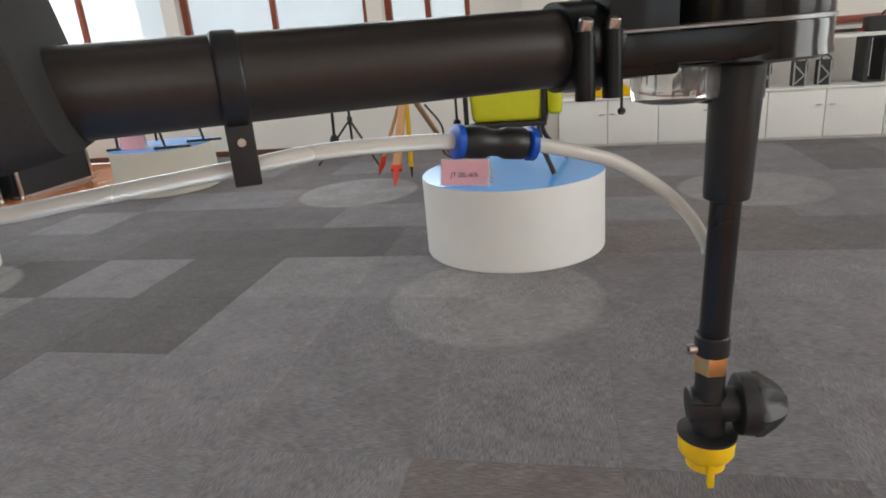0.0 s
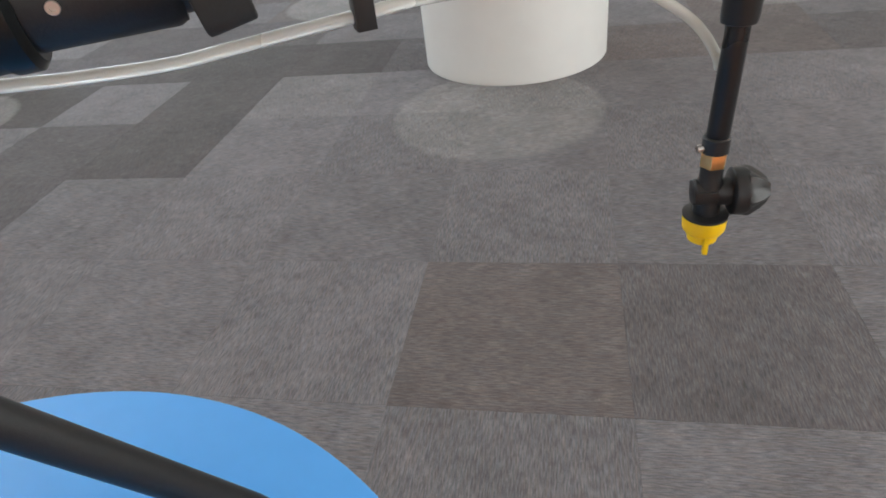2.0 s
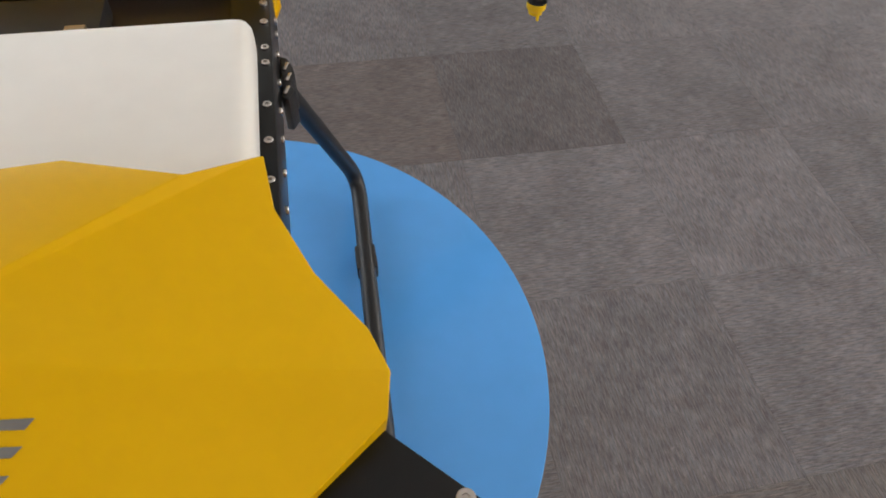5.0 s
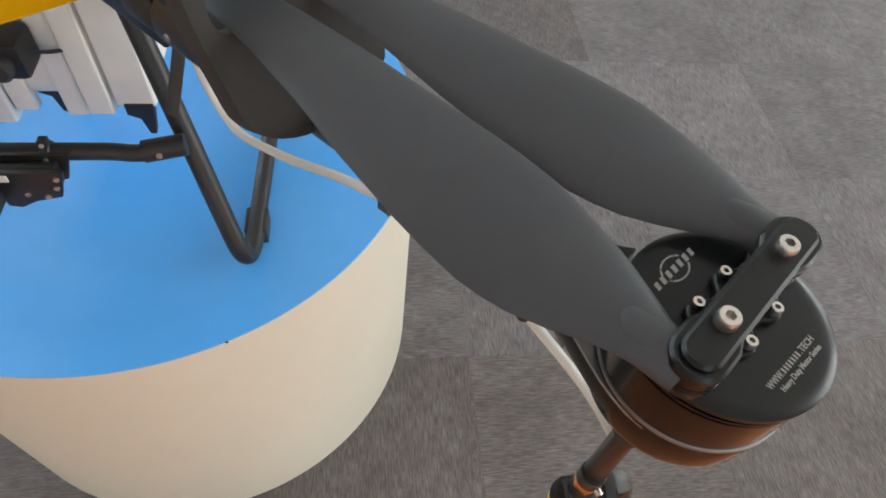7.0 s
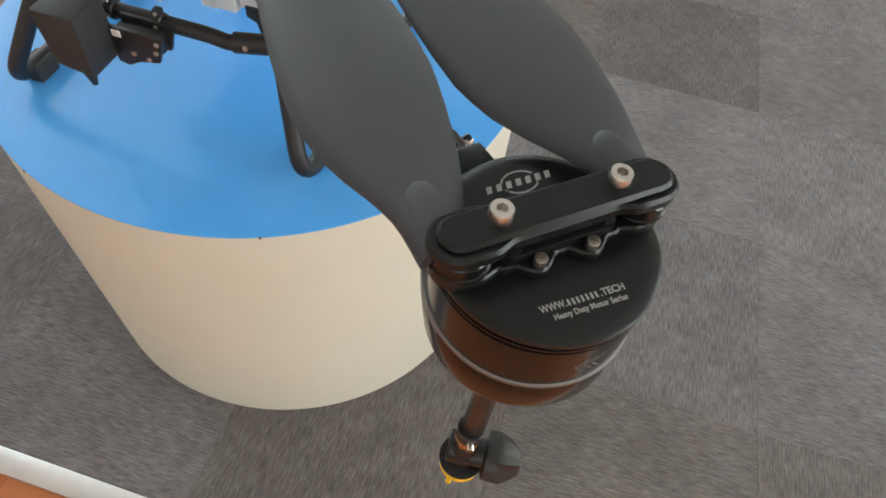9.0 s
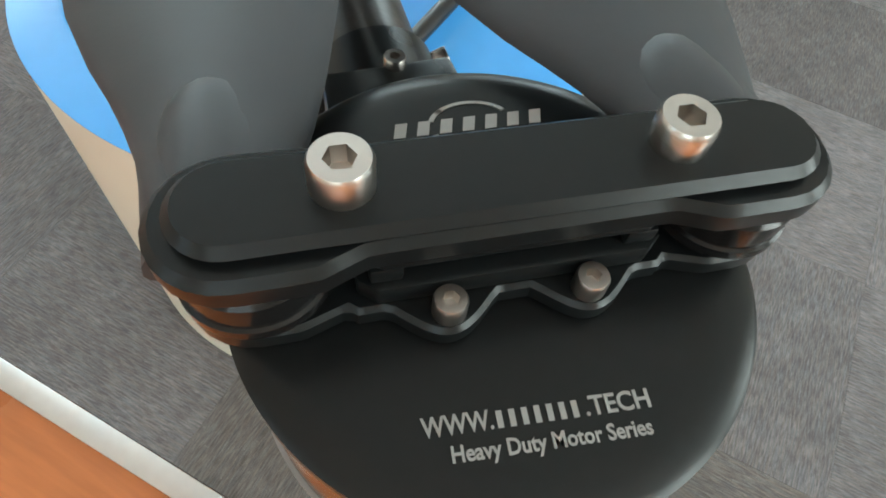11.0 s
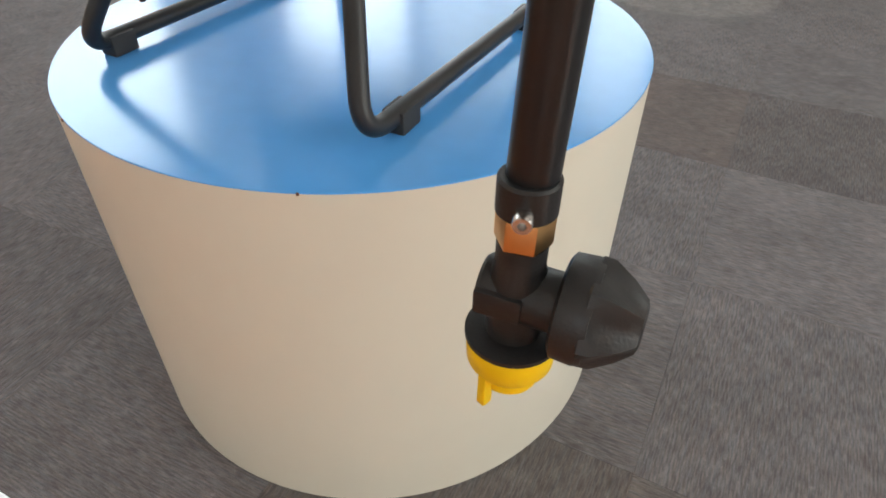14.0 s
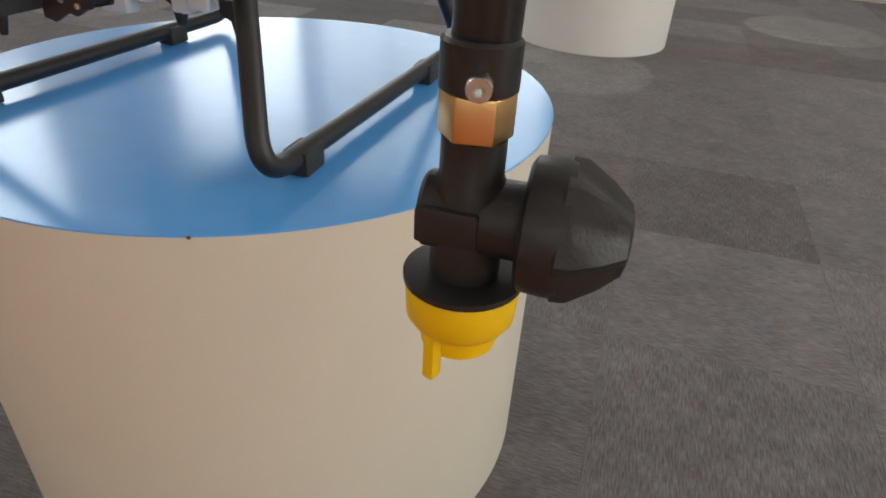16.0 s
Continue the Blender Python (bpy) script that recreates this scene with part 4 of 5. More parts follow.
    for s in (-1, 1):
        pv = Vector((cx, cy, 1.0168 if text else 1.0145)) + bx * 0.0410 * s
        side = bx.dot(m.to_3x3() @ Vector((0, 1, 0)))
        d = X(0.090 if text else 0.062, s * (0.0200 if side > 0 else -0.0200), 1.028 - ARM_Z) - pv
        xa = -d.normalized()
        ya = Vector((0, 0, 1)).cross(xa).normalized()
        za = xa.cross(ya)
        mm = Matrix(((xa.x, ya.x, za.x, pv.x), (xa.y, ya.y, za.y, pv.y), (xa.z, ya.z, za.z, pv.z), (0, 0, 0, 1)))
        part("propeller_blade", moved(blade_mesh(d.length, 1 if text else -1), mm), BLADE, mot, "folded dark grey propeller blade", 60)
    nozzle(drone, *nozzle_at, knob, *fin, *lean)
    # hose under the arm, its joiner, and the run into the drop pipe
    pts = [X(s, n, z) for s, n, z in hose_in]
    part("hose", tube(spline(pts), 0.0033), HOSE, a, "clear plastic hose")
    fit = bmesh.new()
    out = [X(s, n, z) for s, n, z in hose_out]
    p0 = pts[-1]
    dirn = (out[0] - p0).normalized()
    lathe(fit, [(0.0058, 0), (0.0070, 0.002), (0.0070, 0.010), (0.0058, 0.013), (0.0058, 0.017), (0.0070, 0.020), (0.0070, 0.028), (0.0058, 0.030)], Matrix.Translation(p0) @ frame_of(dirn), 24)
    fb = part("hose_joiner", finish(fit), BLACK_PLASTIC, a, "black push-fit hose joiner with blue collets")
    for off in (-0.004, 0.030):
        part("collet", turned([(0.0055, 0), (0.0074, 0.0008), (0.0074, 0.0036), (0.0055, 0.0044)], Matrix.Translation(p0 + dirn * off) @ frame_of(dirn), 24), BLUE_PLASTIC, fb, "blue collet")
    part("hose", tube(spline([p0 + dirn * 0.028] + out), 0.0033), HOSE, a, "clear plastic hose")
    for s, z in clips:
        cl = bmesh.new()
        lathe(cl, [(0.0163, 0), (0.0172, 0.001), (0.0172, 0.009), (0.0163, 0.010)], Matrix.Translation(X(s, 0, 0)) @ frame_of(m.to_3x3() @ Vector((1, 0, 0))), 32)
        box(cl, (s, -0.0048, z - 0.0065), (s + 0.010, 0.0048, -0.012), m)
        part("hose_clip", finish(cl, 0.0008), BLACK_PLASTIC, a)
        part("clip_screw", socket_screw(0.0016, 0.0010, m @ Matrix.Translation((s + 0.005, -0.0048, z + 0.010)) @ Matrix.Rotation(radians(90), 4, "X")), STEEL, a)
    return a


arm((0.1000, -1.1415), (0.4650, -0.9290), (-0.4805, 0.877), (1.0, 0.06), (0.4625, -0.9470), ((0.05, -1.0), (-0.95, -0.25)), ((0.003, 0.002), 0.0055), (0.134, -11, 0),
            [(-0.03, 0.010, -0.026), (0.02, 0.018, -0.033), (0.06, 0.021, -0.0385), (0.105, 0.021, -0.0415), (0.135, 0.016, -0.0390), (0.165, 0.010, -0.0360), (0.194, 0.003, -0.0330), (0.229, 0.001, -0.0305), (0.2685, 0, -0.0320), (0.2860, 0, -0.0340)],
            [(0.3200, 0, -0.0392), (0.349, 0, -0.0480), (0.366, 0, -0.0553), (0.390, 0, -0.0715), (0.4045, 0, -0.0855), (0.4157, 0, -0.1015), (0.418, 0, -0.108)], [(0.193, -0.0324)], False, "black carbon arm tube")
arm((0.1282, -1.6651), (0.4291, -1.9720), (0.7607, 0.6491), (1.0, 0.06), (0.4258, -1.9795), ((-0.32, -0.95), (0.25, -0.97)), ((0.0020, 0.0040), 0.0088), (0.1905, -25, -3),
            [(0.050, 0.0, -0.012), (0.056, 0, -0.038), (0.063, 0, -0.061), (0.076, 0, -0.0785), (0.098, -0.001, -0.0850), (0.147, 0, -0.0735), (0.193, 0, -0.0545), (0.225, 0, -0.0440), (0.252, 0, -0.0365)],
            [(0.290, 0, -0.0335), (0.3423, -0.001, -0.0447), (0.371, 0.000, -0.0600), (0.397, 0.002, -0.078), (0.4180, 0.002, -0.096), (0.4330, -0.001, -0.108)], [(0.238, -0.040)], True, "black carbon arm tube")


# yellow shells over the front and rear of the frame
def shell(sign, name, label):
    """Half-body cover; sign 1 is the rear (towards -y), -1 the front."""
    if sign > 0:
        half = [(0.020, 0.128, 1.049), (0.060, 0.124, 1.048), (0.113, 0.139, 1.046), (0.147, 0.1185, 1.034), (0.150, 0.1475, 1.026), (0.166, 0.184, 1.019), (0.187, 0.214, 1.013), (0.194, 0.234, 1.009), (0.190, 0.252, 1.001), (0.159, 0.275, 0.996), (0.098, 0.318, 1.008), (0.0, 0.334, 1.014)]
    else:
        half = [(0.020, 0.150, 1.050), (0.066, 0.150, 1.047), (0.112, 0.152, 1.034), (0.150, 0.150, 1.012), (0.158, 0.182, 1.002), (0.154, 0.238, 0.984), (0.135, 0.270, 0.994), (0.117, 0.300, 1.002), (0.060, 0.320, 1.008), (0.0, 0.328, 1.010)]
    bm = bmesh.new()
    ring = [Vector((x, y, z)) for x, y, z in half]
    ring = ring + [Vector((-p.x, p.y, p.z)) for p in reversed(ring[:-1])]
    n = len(ring)
    top_c = Vector((0, 0.230, 1.058))
    low = [Vector((p.x * (0.99 if sign > 0 else 1.0), p.y * 0.995, 0.975 if sign > 0 else (0.998 if abs(p.x) < 0.145 and p.y < 0.2 else 0.966))) for p in ring]
    low2 = [Vector((p.x * (0.97 if sign > 0 else 0.93), p.y * 0.985, 0.953 if sign > 0 else (0.983 if abs(p.x) < 0.145 and p.y < 0.2 else 0.936))) for p in ring]

    def put(p):
        return bm.verts.new((DX + p.x, DY - sign * p.y, p.z))
    R1 = [put(p) for p in ring]
    R2 = [put(p) for p in low]
    R3 = [put(p) for p in low2]
    c = put(top_c)
    # gently domed top
    dome = [R1]
    for u in (0.14, 0.32, 0.52, 0.74):
        row = []
        for p in ring:
            w = p.lerp(top_c, u)
            w.z = p.z + (top_c.z - p.z) * (1 - (1 - u) ** 1.3)
            row.append(put(w))
        dome.append(row)
    for k in range(n):
        j = (k + 1) % n
        bm.faces.new((dome[-1][k], dome[-1][j], c))
        for lo, hi in zip(dome, dome[1:]):
            bm.faces.new((lo[k], lo[j], hi[j], hi[k]))
        bm.faces.new((R2[k], R2[j], R1[j], R1[k]))
        bm.faces.new((R3[k], R3[j], R2[j], R2[k]))
    bm.faces.new(R3)
    finish(bm, 0.007, 3, 18)
    return part(name, bm, YELLOW, drone, label, 50)


rear = shell(1, "rear_shell", "glossy yellow rear body shell")
rear_tree = BVHTree.FromPolygons([rear.matrix_basis @ v.co + Vector((DX, DY, PH)) for v in rear.data.vertices], [p.vertices[:] for p in rear.data.polygons])
front = shell(-1, "front_shell", "glossy yellow front body shell")
for s in (-1, 1):
    part("shell_bolt", socket_screw(0.0032, 0.002, Matrix.Translation((DX + s * 0.1585, -1.2185, 0.968)) @ frame_of((s * 0.85, -0.45, 0.15))), GREY_CLOTH, front, "dull grey shell bolt")
ml = Matrix.Translation((DX, DY, 0))

# three slanted grey bars printed on the rear shell
for k in range(3):
    x1, y = 0.0220 - 0.0030 * k, -1.6510 - 0.0092 * k
    corners = [(x1 - 0.044, y - 0.0018), (x1 - 0.002, y - 0.0018), (x1 + 0.001, y + 0.0018), (x1 - 0.041, y + 0.0018)]
    bm = bmesh.new()
    n = 8
    rows = []
    for u in range(n + 1):
        row = []
        for a, b in ((corners[0], corners[1]), (corners[3], corners[2])):
            px, py = a[0] + (b[0] - a[0]) * u / n, a[1] + (b[1] - a[1]) * u / n
            place = rear_tree.ray_cast(Vector((px, py, 1.3)), Vector((0, 0, -1)))[0]
            row.append((place, bm.verts.new(place + Vector((0, 0, 0.0006)))))
        rows.append(row)
    for a, b in zip(rows, rows[1:]):
        bm.faces.new((a[0][1], b[0][1], b[1][1], a[1][1]))
    bmesh.ops.solidify(bm, geom=bm.faces[:], thickness=0.0008)
    part("printed_bar", finish(bm), PRINT_GREY, rear, "slanted grey printed bar")

# side beams, deck and tank
BEAM_TOP = 0.9815
for s in (-1, 1):
    sp = bmesh.new()
    box(sp, (min(s * 0.118, s * 0.148), -0.150, 0.932), (max(s * 0.118, s * 0.148), 0.150, BEAM_TOP), ml)
    pl = part("side_beam", finish(sp, 0.002), ANODISED, drone, "black metal side beam with rows of screws")
    for y in (0.1265, 0.1080, 0.0820, 0.0490, 0.0310, -0.0150, -0.0500, -0.0850, -0.1205):
        part("beam_screw", socket_screw(0.0030, 0.0020, ml @ Matrix.Translation((s * 0.1430, y, BEAM_TOP))), STEEL, pl)
    for y in (0.1250, 0.1055, 0.0780, 0.0430, 0.0100, -0.0200, -0.0530, -0.0860, -0.1180):
        part("beam_screw", socket_screw(0.0030, 0.0020, ml @ Matrix.Translation((s * 0.148, y, 0.9555)) @ frame_of((s, 0, 0))), STEEL, pl)
    # latch with slotted plate on the outer side
    pb = bmesh.new()
    prism(pb, [(0.1485, -0.030), (0.154, -0.032), (0.1595, -0.022), (0.1560, -0.014), (0.1600, -0.004), (0.1590, 0.008), (0.155, 0.020), (0.1485, 0.024)], 0.912, 0.944, ml @ Matrix.Translation((0, 0.070, 0)) @ Matrix.Diagonal((s, 1, 1, 1)))
    blk = part("latch_block", finish(pb, 0.002), BLACK_PLASTIC, drone, "black latch block on the side beam")
    for x, y, w in ((0.1535, 0.078, 0.005), (0.1550, 0.064, 0.005), (0.1530, 0.048, 0.005)):
        part("latch_slot", boxed((-w, -0.0016, 0.0), (w, 0.0016, 0.0012), 0.0005, ml @ Matrix.Translation((s * x, y, 0.9442)) @ Matrix.Rotation(radians(70 * s), 4, "Z")), STEEL, blk, "bright slotted clip")
dk = bmesh.new()
box(dk, (-0.117, -0.21, 0.915), (0.117, 0.21, 0.972), ml)
part("deck", finish(dk, 0.004), CARBON, drone, "dark brown-black carbon deck under the shells")
bx = bmesh.new()
box(bx, (-0.060, 0.040, 0.9722), (0.030, 0.120, 0.990), ml)
ctl = part("controller_box", finish(bx, 0.004), BLACK_PLASTIC, drone, "small black controller box on the deck")
part("connector", boxed((0.010, 0.060, 0.9902), (0.024, 0.072, 0.996), 0.001, ml), STEEL, ctl, "bright metal connector")
tk = bmesh.new()
box(tk, (-0.116, -0.155, 0.9725), (0.116, 0.012, 1.010), ml)
box(tk, (-0.142, -0.158, 1.002), (0.142, 0.014, 1.032), ml)
tank = part("tank", finish(tk, 0.012, 4), TANK, drone, "milky white plastic spray tank")
lt = bmesh.new()
box(lt, (-0.097, -0.096, 0.708), (0.097, 0.105, 0.914), ml)
part("lower_tank", finish(lt, 0.016, 4), TANK, tank)
# wavy moulded rear face of the lower tank
for x0, x1, z0, d in ((0.020, 0.048, 0.690, 0.010), (0.052, 0.095, 0.700, 0.008), (-0.006, 0.017, 0.684, 0.005), (-0.100, -0.062, 0.676, 0.009), (-0.060, -0.036, 0.690, 0.004)):
    rib = bmesh.new()
    box(rib, (x0, -0.098 - d, z0), (x1, -0.085, 0.905), ml)
    part("rib", finish(rib, 0.0045, 3), TANK, tank)
for x, y in ((0.076, -0.0975), (-0.030, -0.060)):
    ft = bmesh.new()
    prism(ft, [(-0.016, 0.706), (0.016, 0.706), (0.015, 0.692), (0.009, 0.661), (0.002, 0.661), (-0.003, 0.684), (-0.016, 0.690)], -y, -y + 0.010, ml @ Matrix(((1, 0, 0, x), (0, 0, -1, 0), (0, 1, 0, 0), (0, 0, 0, 1))))
    part("tank_foot", finish(ft, 0.0012), BLACK_PLASTIC, tank, "black pointed tank foot")
vx, vy = -0.056, DY - 0.075
sp = bmesh.new()
rod(sp, (vx, vy + 0.012, 0.742), (vx, vy - 0.016, 0.742), 0.013, 0.011, 24)
rod(sp, (vx, vy - 0.008, 0.742), (vx + 0.004, vy - 0.008, 0.708), 0.011, 0.007, 20)
rod(sp, (vx - 0.016, vy - 0.006, 0.756), (vx + 0.016, vy - 0.006, 0.756), 0.006, seg=16)
part("drain_cap", finish(sp), DRAIN, tank, "grey-white drain fitting")
pm = part("pump", boxed((-0.090, DY - 0.148, 0.772), (-0.042, DY - 0.106, 0.812), 0.006), BLACK_PLASTIC, tank, "small black pump under the rear shell")
part("pump_cap", turned([(0.012, 0), (0.013, 0.002), (0.013, 0.012), (0.010, 0.015)], Matrix.Translation((-0.062, DY - 0.148, 0.792)) @ frame_of((0, -1, 0)), 24), BLACK_MATT, pm)
part("wire", tube(spline([(-0.044, DY - 0.120, 0.786), (-0.028, DY - 0.110, 0.779), (-0.016, DY - 0.102, 0.778), (-0.009, DY - 0.100, 0.784), (-0.009, DY - 0.100, 0.806), (-0.012, DY - 0.100, 0.860), (-0.012, DY - 0.100, 0.915)]), 0.0022, 8), BLACK_PLASTIC, pm, "thin black cable")

# landing gear
SK = PH + 0.0200
for s in (-1, 1):
    sx = (lambda x: x) if s > 0 else (lambda x: 2 * DX - 0.004 - x)
    rx, ry = (0.150, -1.664) if s > 0 else (-0.274, -1.641)
    mid = (sx(0.122), -1.1665, (SK + 0.899) / 2)
    way = rounded([(sx(0.034), -1.477, 0.925), (rx, ry, SK), (sx(0.170), -1.106, SK), mid], 0.048, 10)[:-1] + rounded([mid, (sx(0.074), -1.227, 0.899), (sx(0.071), -1.230, 0.962)], 0.016, 8)
    sk = part("landing_skid", tube(way, 0.0110, 20), BLACK_PLASTIC, drone, "matt black bent tube landing skid")
    for y in (-1.589, -1.255):
        u = (y - ry) / (-1.106 - ry)
        x = rx + (sx(0.170) - rx) * u
        cl = bmesh.new()
        box(cl, (x - 0.0135, y - 0.019, PH + 0.0005), (x + 0.0135, y + 0.019, SK + 0.007))
        part("rubber_foot", finish(cl, 0.003), BLACK_MATT, sk)
    # clamp strip under the hinge, beside the rear leg
    part("leg_strip", boxed((-0.006, -0.004, -0.070), (0.006, 0.004, 0.045), 0.002, Matrix.Translation((sx(0.117), -1.572, 0.835)) @ Matrix.Rotation(radians(16 * s), 4, "Y") @ Matrix.Rotation(radians(-24), 4, "X")), BLACK_MATT, sk)
way = rounded([(0.108, -1.614, 0.746), (0.062, -1.622, 0.742), (0.04, -1.622, 0.7455), (2 * DX - 0.04, -1.622, 0.7455), (2 * DX - 0.062, -1.622, 0.742), (2 * DX - 0.108, -1.614, 0.746)], 0.03)
bra = part("cross_brace", tube(way, 0.0088, 16), BLACK_PLASTIC, drone, "black cross tube between the legs")
for x in (0.088, 2 * DX - 0.088):
    part("brace_joint", finish(rod(bmesh.new(), (x - 0.020, -1.6205, 0.7435), (x + 0.020, -1.613, 0.7465), 0.0115, seg=20)), BLACK_PLASTIC, bra)
    part("joint_screw", socket_screw(0.0030, 0.0022, Matrix.Translation((x - 0.003, -1.6285, 0.7465)) @ frame_of((0, -1, 0.1))), STEEL, bra, "small stainless screw")
for x in (-0.019, -0.077):
    cl = bmesh.new()
    lathe(cl, [(0.0094, 0), (0.0108, 0.001), (0.0108, 0.008), (0.0094, 0.009)], Matrix.Translation((x - 0.0045, -1.622, 0.7455)) @ frame_of((1, 0, 0)), 24)
    box(cl, (x - 0.0040, -1.6270, 0.7540), (x + 0.0040, -1.6180, 0.7625))
    part("tube_clip", finish(cl), BLACK_PLASTIC, bra)
    part("clip_screw", socket_screw(0.0026, 0.0022, Matrix.Translation((x, -1.6325, 0.7450)) @ frame_of((0, -1, 0))), STEEL, bra, "small stainless screw")
    part("clip_screw", socket_screw(0.0022, 0.0022, Matrix.Translation((x, -1.6270, 0.7585)) @ frame_of((0, -1, 0.3))), STEEL, bra, "small stainless screw")
cb = bmesh.new()
box(cb, (-0.108, -1.700, 0.716), (-0.058, -1.652, 0.786))
for v in cb.verts:
    if v.co.z < 0.75:
        v.co.z += 0.004 if v.co.x < -0.09 else -0.003
        v.co.x += 0.004 if v.co.x < -0.09 else -0.002
cambox = part("camera_box", finish(cb, 0.004), BLACK_MATT, drone, "black camera box hung on the cross tube")
cb = bmesh.new()
rod(cb, (-0.072, -1.692, 0.697), (-0.072, -1.692, 0.7225), 0.003, 0.009)
part("stub", finish(cb), BLACK_PLASTIC, cambox)
cb = bmesh.new()
PLATE = [(-0.062, 0.752), (0.004, 0.752), (-0.008, 0.718), (-0.034, 0.712), (-0.050, 0.703), (-0.062, 0.706)]
for y in (1.652, 1.628):
    prism(cb, PLATE, y, y + 0.005, Matrix(((1, 0, 0, 0), (0, 0, -1, 0), (0, 1, 0, 0), (0, 0, 0, 1))))
rod(cb, (-0.06, -1.640, 0.733), (-0.010, -1.640, 0.733), 0.013)
part("camera_bracket", finish(cb, 0.001), BLACK_PLASTIC, cambox, "black bracket plates with small screws")
part("lens_flag", boxed((-0.056, -1.6590, 0.742), (-0.046, -1.6572, 0.750), 0.0005), CABINET, cambox, "small white chevron mark")
for x, z in ((-0.037, 0.7235), (-0.020, 0.720), (-0.008, 0.732), (-0.004, 0.744)):
    part("bracket_screw", socket_screw(0.0028, 0.0022, Matrix.Translation((x, -1.6570, z)) @ frame_of((0, -1, 0))), STEEL, cambox, "small stainless screw")

# ---- things across the room ----
name_card(-0.045, 1.385, 0.362, -10, 0.225, 0.115, "JT 20L-606", "pink name card in a clear holder on the low podium")
name_card(-2.91, 3.10, 0.345, 8, 0.20, 0.105, "", "pink name card in a clear holder beside the bare drone frame")


def far_drone():
    """The lime-yellow tank drone on the low podium."""
    x0, y0, z0 = 0.131, 1.68, 0.362
    d = thing("tank_drone", (x0, y0, z0), "black spraying drone with a lime-yellow tank on a low podium", "drone")
    T = Matrix.Translation((x0, y0, 0))
    bm = box(bmesh.new(), (-0.180, -0.14, 0.600), (0.165, 0.14, 0.800), T)
    for v in bm.verts:
        if v.co.z < 0.7:
            v.co.x = x0 + (v.co.x - x0) * 0.88
    tank = part("tank", finish(bm, 0.03, 4), GREEN_YELLOW, d, "lime-yellow plastic tank")
    part("tank_band", boxed((-0.10, -0.148, 0.745), (0.05, -0.136, 0.790), 0.008, T), BLACK_PLASTIC, tank)
    for x in (-0.185, 0.155):
        part("upright", boxed((x - 0.010, -0.145, 0.590), (x + 0.010, -0.125, 0.870), 0.003, T), BLACK_PLASTIC, d)
        part("upright", boxed((x - 0.010, 0.125, 0.590), (x + 0.010, 0.145, 0.870), 0.003, T), BLACK_PLASTIC, d)
    part("lower_frame", boxed((-0.180, -0.15, 0.578), (0.165, 0.15, 0.600), 0.005, T), BLACK_PLASTIC, d)
    part("top_plate", boxed((-0.23, -0.20, 0.822), (0.21, 0.20, 0.850), 0.006, T), BLACK_MATT, d, "black top plate with wiring")
    part("battery", boxed((-0.215, -0.10, 0.851), (-0.10, 0.09, 0.955), 0.012, T), BLACK_MATT, d, "black battery pack with a carrying loop")
    part("battery", boxed((0.175, -0.05, 0.70), (0.40, 0.16, 0.93), 0.012, T), BLACK_MATT, d, "black equipment box")
    part("grip", tube(rounded([T @ Vector(p) for p in ((-0.20, -0.06, 0.955), (-0.19, -0.06, 0.990), (-0.12, -0.06, 0.995), (-0.11, -0.06, 0.955))], 0.012), 0.005), BLACK_PLASTIC, d)
    rngd = random.Random(7)
    for k in range(14):
        x = -0.09 + 0.20 * rngd.random()
        pts = [T @ Vector((x + 0.05 * rngd.uniform(-1, 1), -0.19 + 0.04 * rngd.random(), 0.856 + 0.02 * rngd.random())) for _ in range(4)]
        part("wire", tube(spline(pts, 5), 0.003, 6), BLACK_PLASTIC if k % 4 else RED_PAINT, d)
    part("antenna", finish(rod(bmesh.new(), T @ Vector((0.02, 0, 0.85)), T @ Vector((0.02, 0, 1.02)), 0.003)), BLACK_PLASTIC, d)
    for sx in (-1, 1):
        for y, bx in ((-0.16, 0.205), (0.16, 0.262)):
            c = -0.010
            way = rounded([T @ Vector((c + sx * 0.140, y * 0.8, 0.600)), T @ Vector((c + sx * 0.148, y * 0.85, 0.500)), T @ Vector((c + sx * bx, y * 1.2, z0 + 0.010))], 0.05)
            part("leg", tube(way, 0.011, 14), BLACK_PLASTIC, d)
    part("tank_lobe", finish(box(bmesh.new(), (0.168, -0.06, 0.612), (0.232, 0.13, 0.780), T), 0.022, 4), GREEN_YELLOW, tank, "lime-yellow side lobe of the tank")
    part("pump", boxed((-0.125, -0.135, 0.548), (-0.030, -0.075, 0.577), 0.006, T), BLACK_MATT, d, "flat black pump under the tank")
    for x in (-0.105, -0.075, -0.045):
        part("pump_bolt", socket_screw(0.006, 0.003, T @ Matrix.Translation((x, -0.135, 0.566)) @ frame_of((0, -1, 0)), 12), STEEL, d)
    part("outlet", finish(rod(bmesh.new(), T @ Vector((-0.018, -0.10, 0.577)), T @ Vector((-0.014, -0.10, 0.535)), 0.013, 0.010)), GREEN_YELLOW, tank)
    part("cable", tube(spline([T @ Vector(p) for p in ((0.035, -0.10, 0.500), (0.062, -0.11, 0.498), (0.085, -0.12, 0.540), (0.105, -0.13, 0.575), (0.140, -0.13, 0.590))], 6), 0.004, 8), BLACK_PLASTIC, d)
    part("hook_block", boxed((-0.012, -0.13, 0.497), (0.056, -0.05, 0.577), 0.005, T), BLACK_MATT, d, "black hook release box")
    part("hook", tube(rounded([T @ Vector(p) for p in ((0.015, -0.09, 0.497), (0.015, -0.09, 0.462), (0.030, -0.09, 0.445), (0.018, -0.09, 0.428), (0.003, -0.09, 0.440))], 0.01), 0.005), STEEL, d, "bright steel hook")
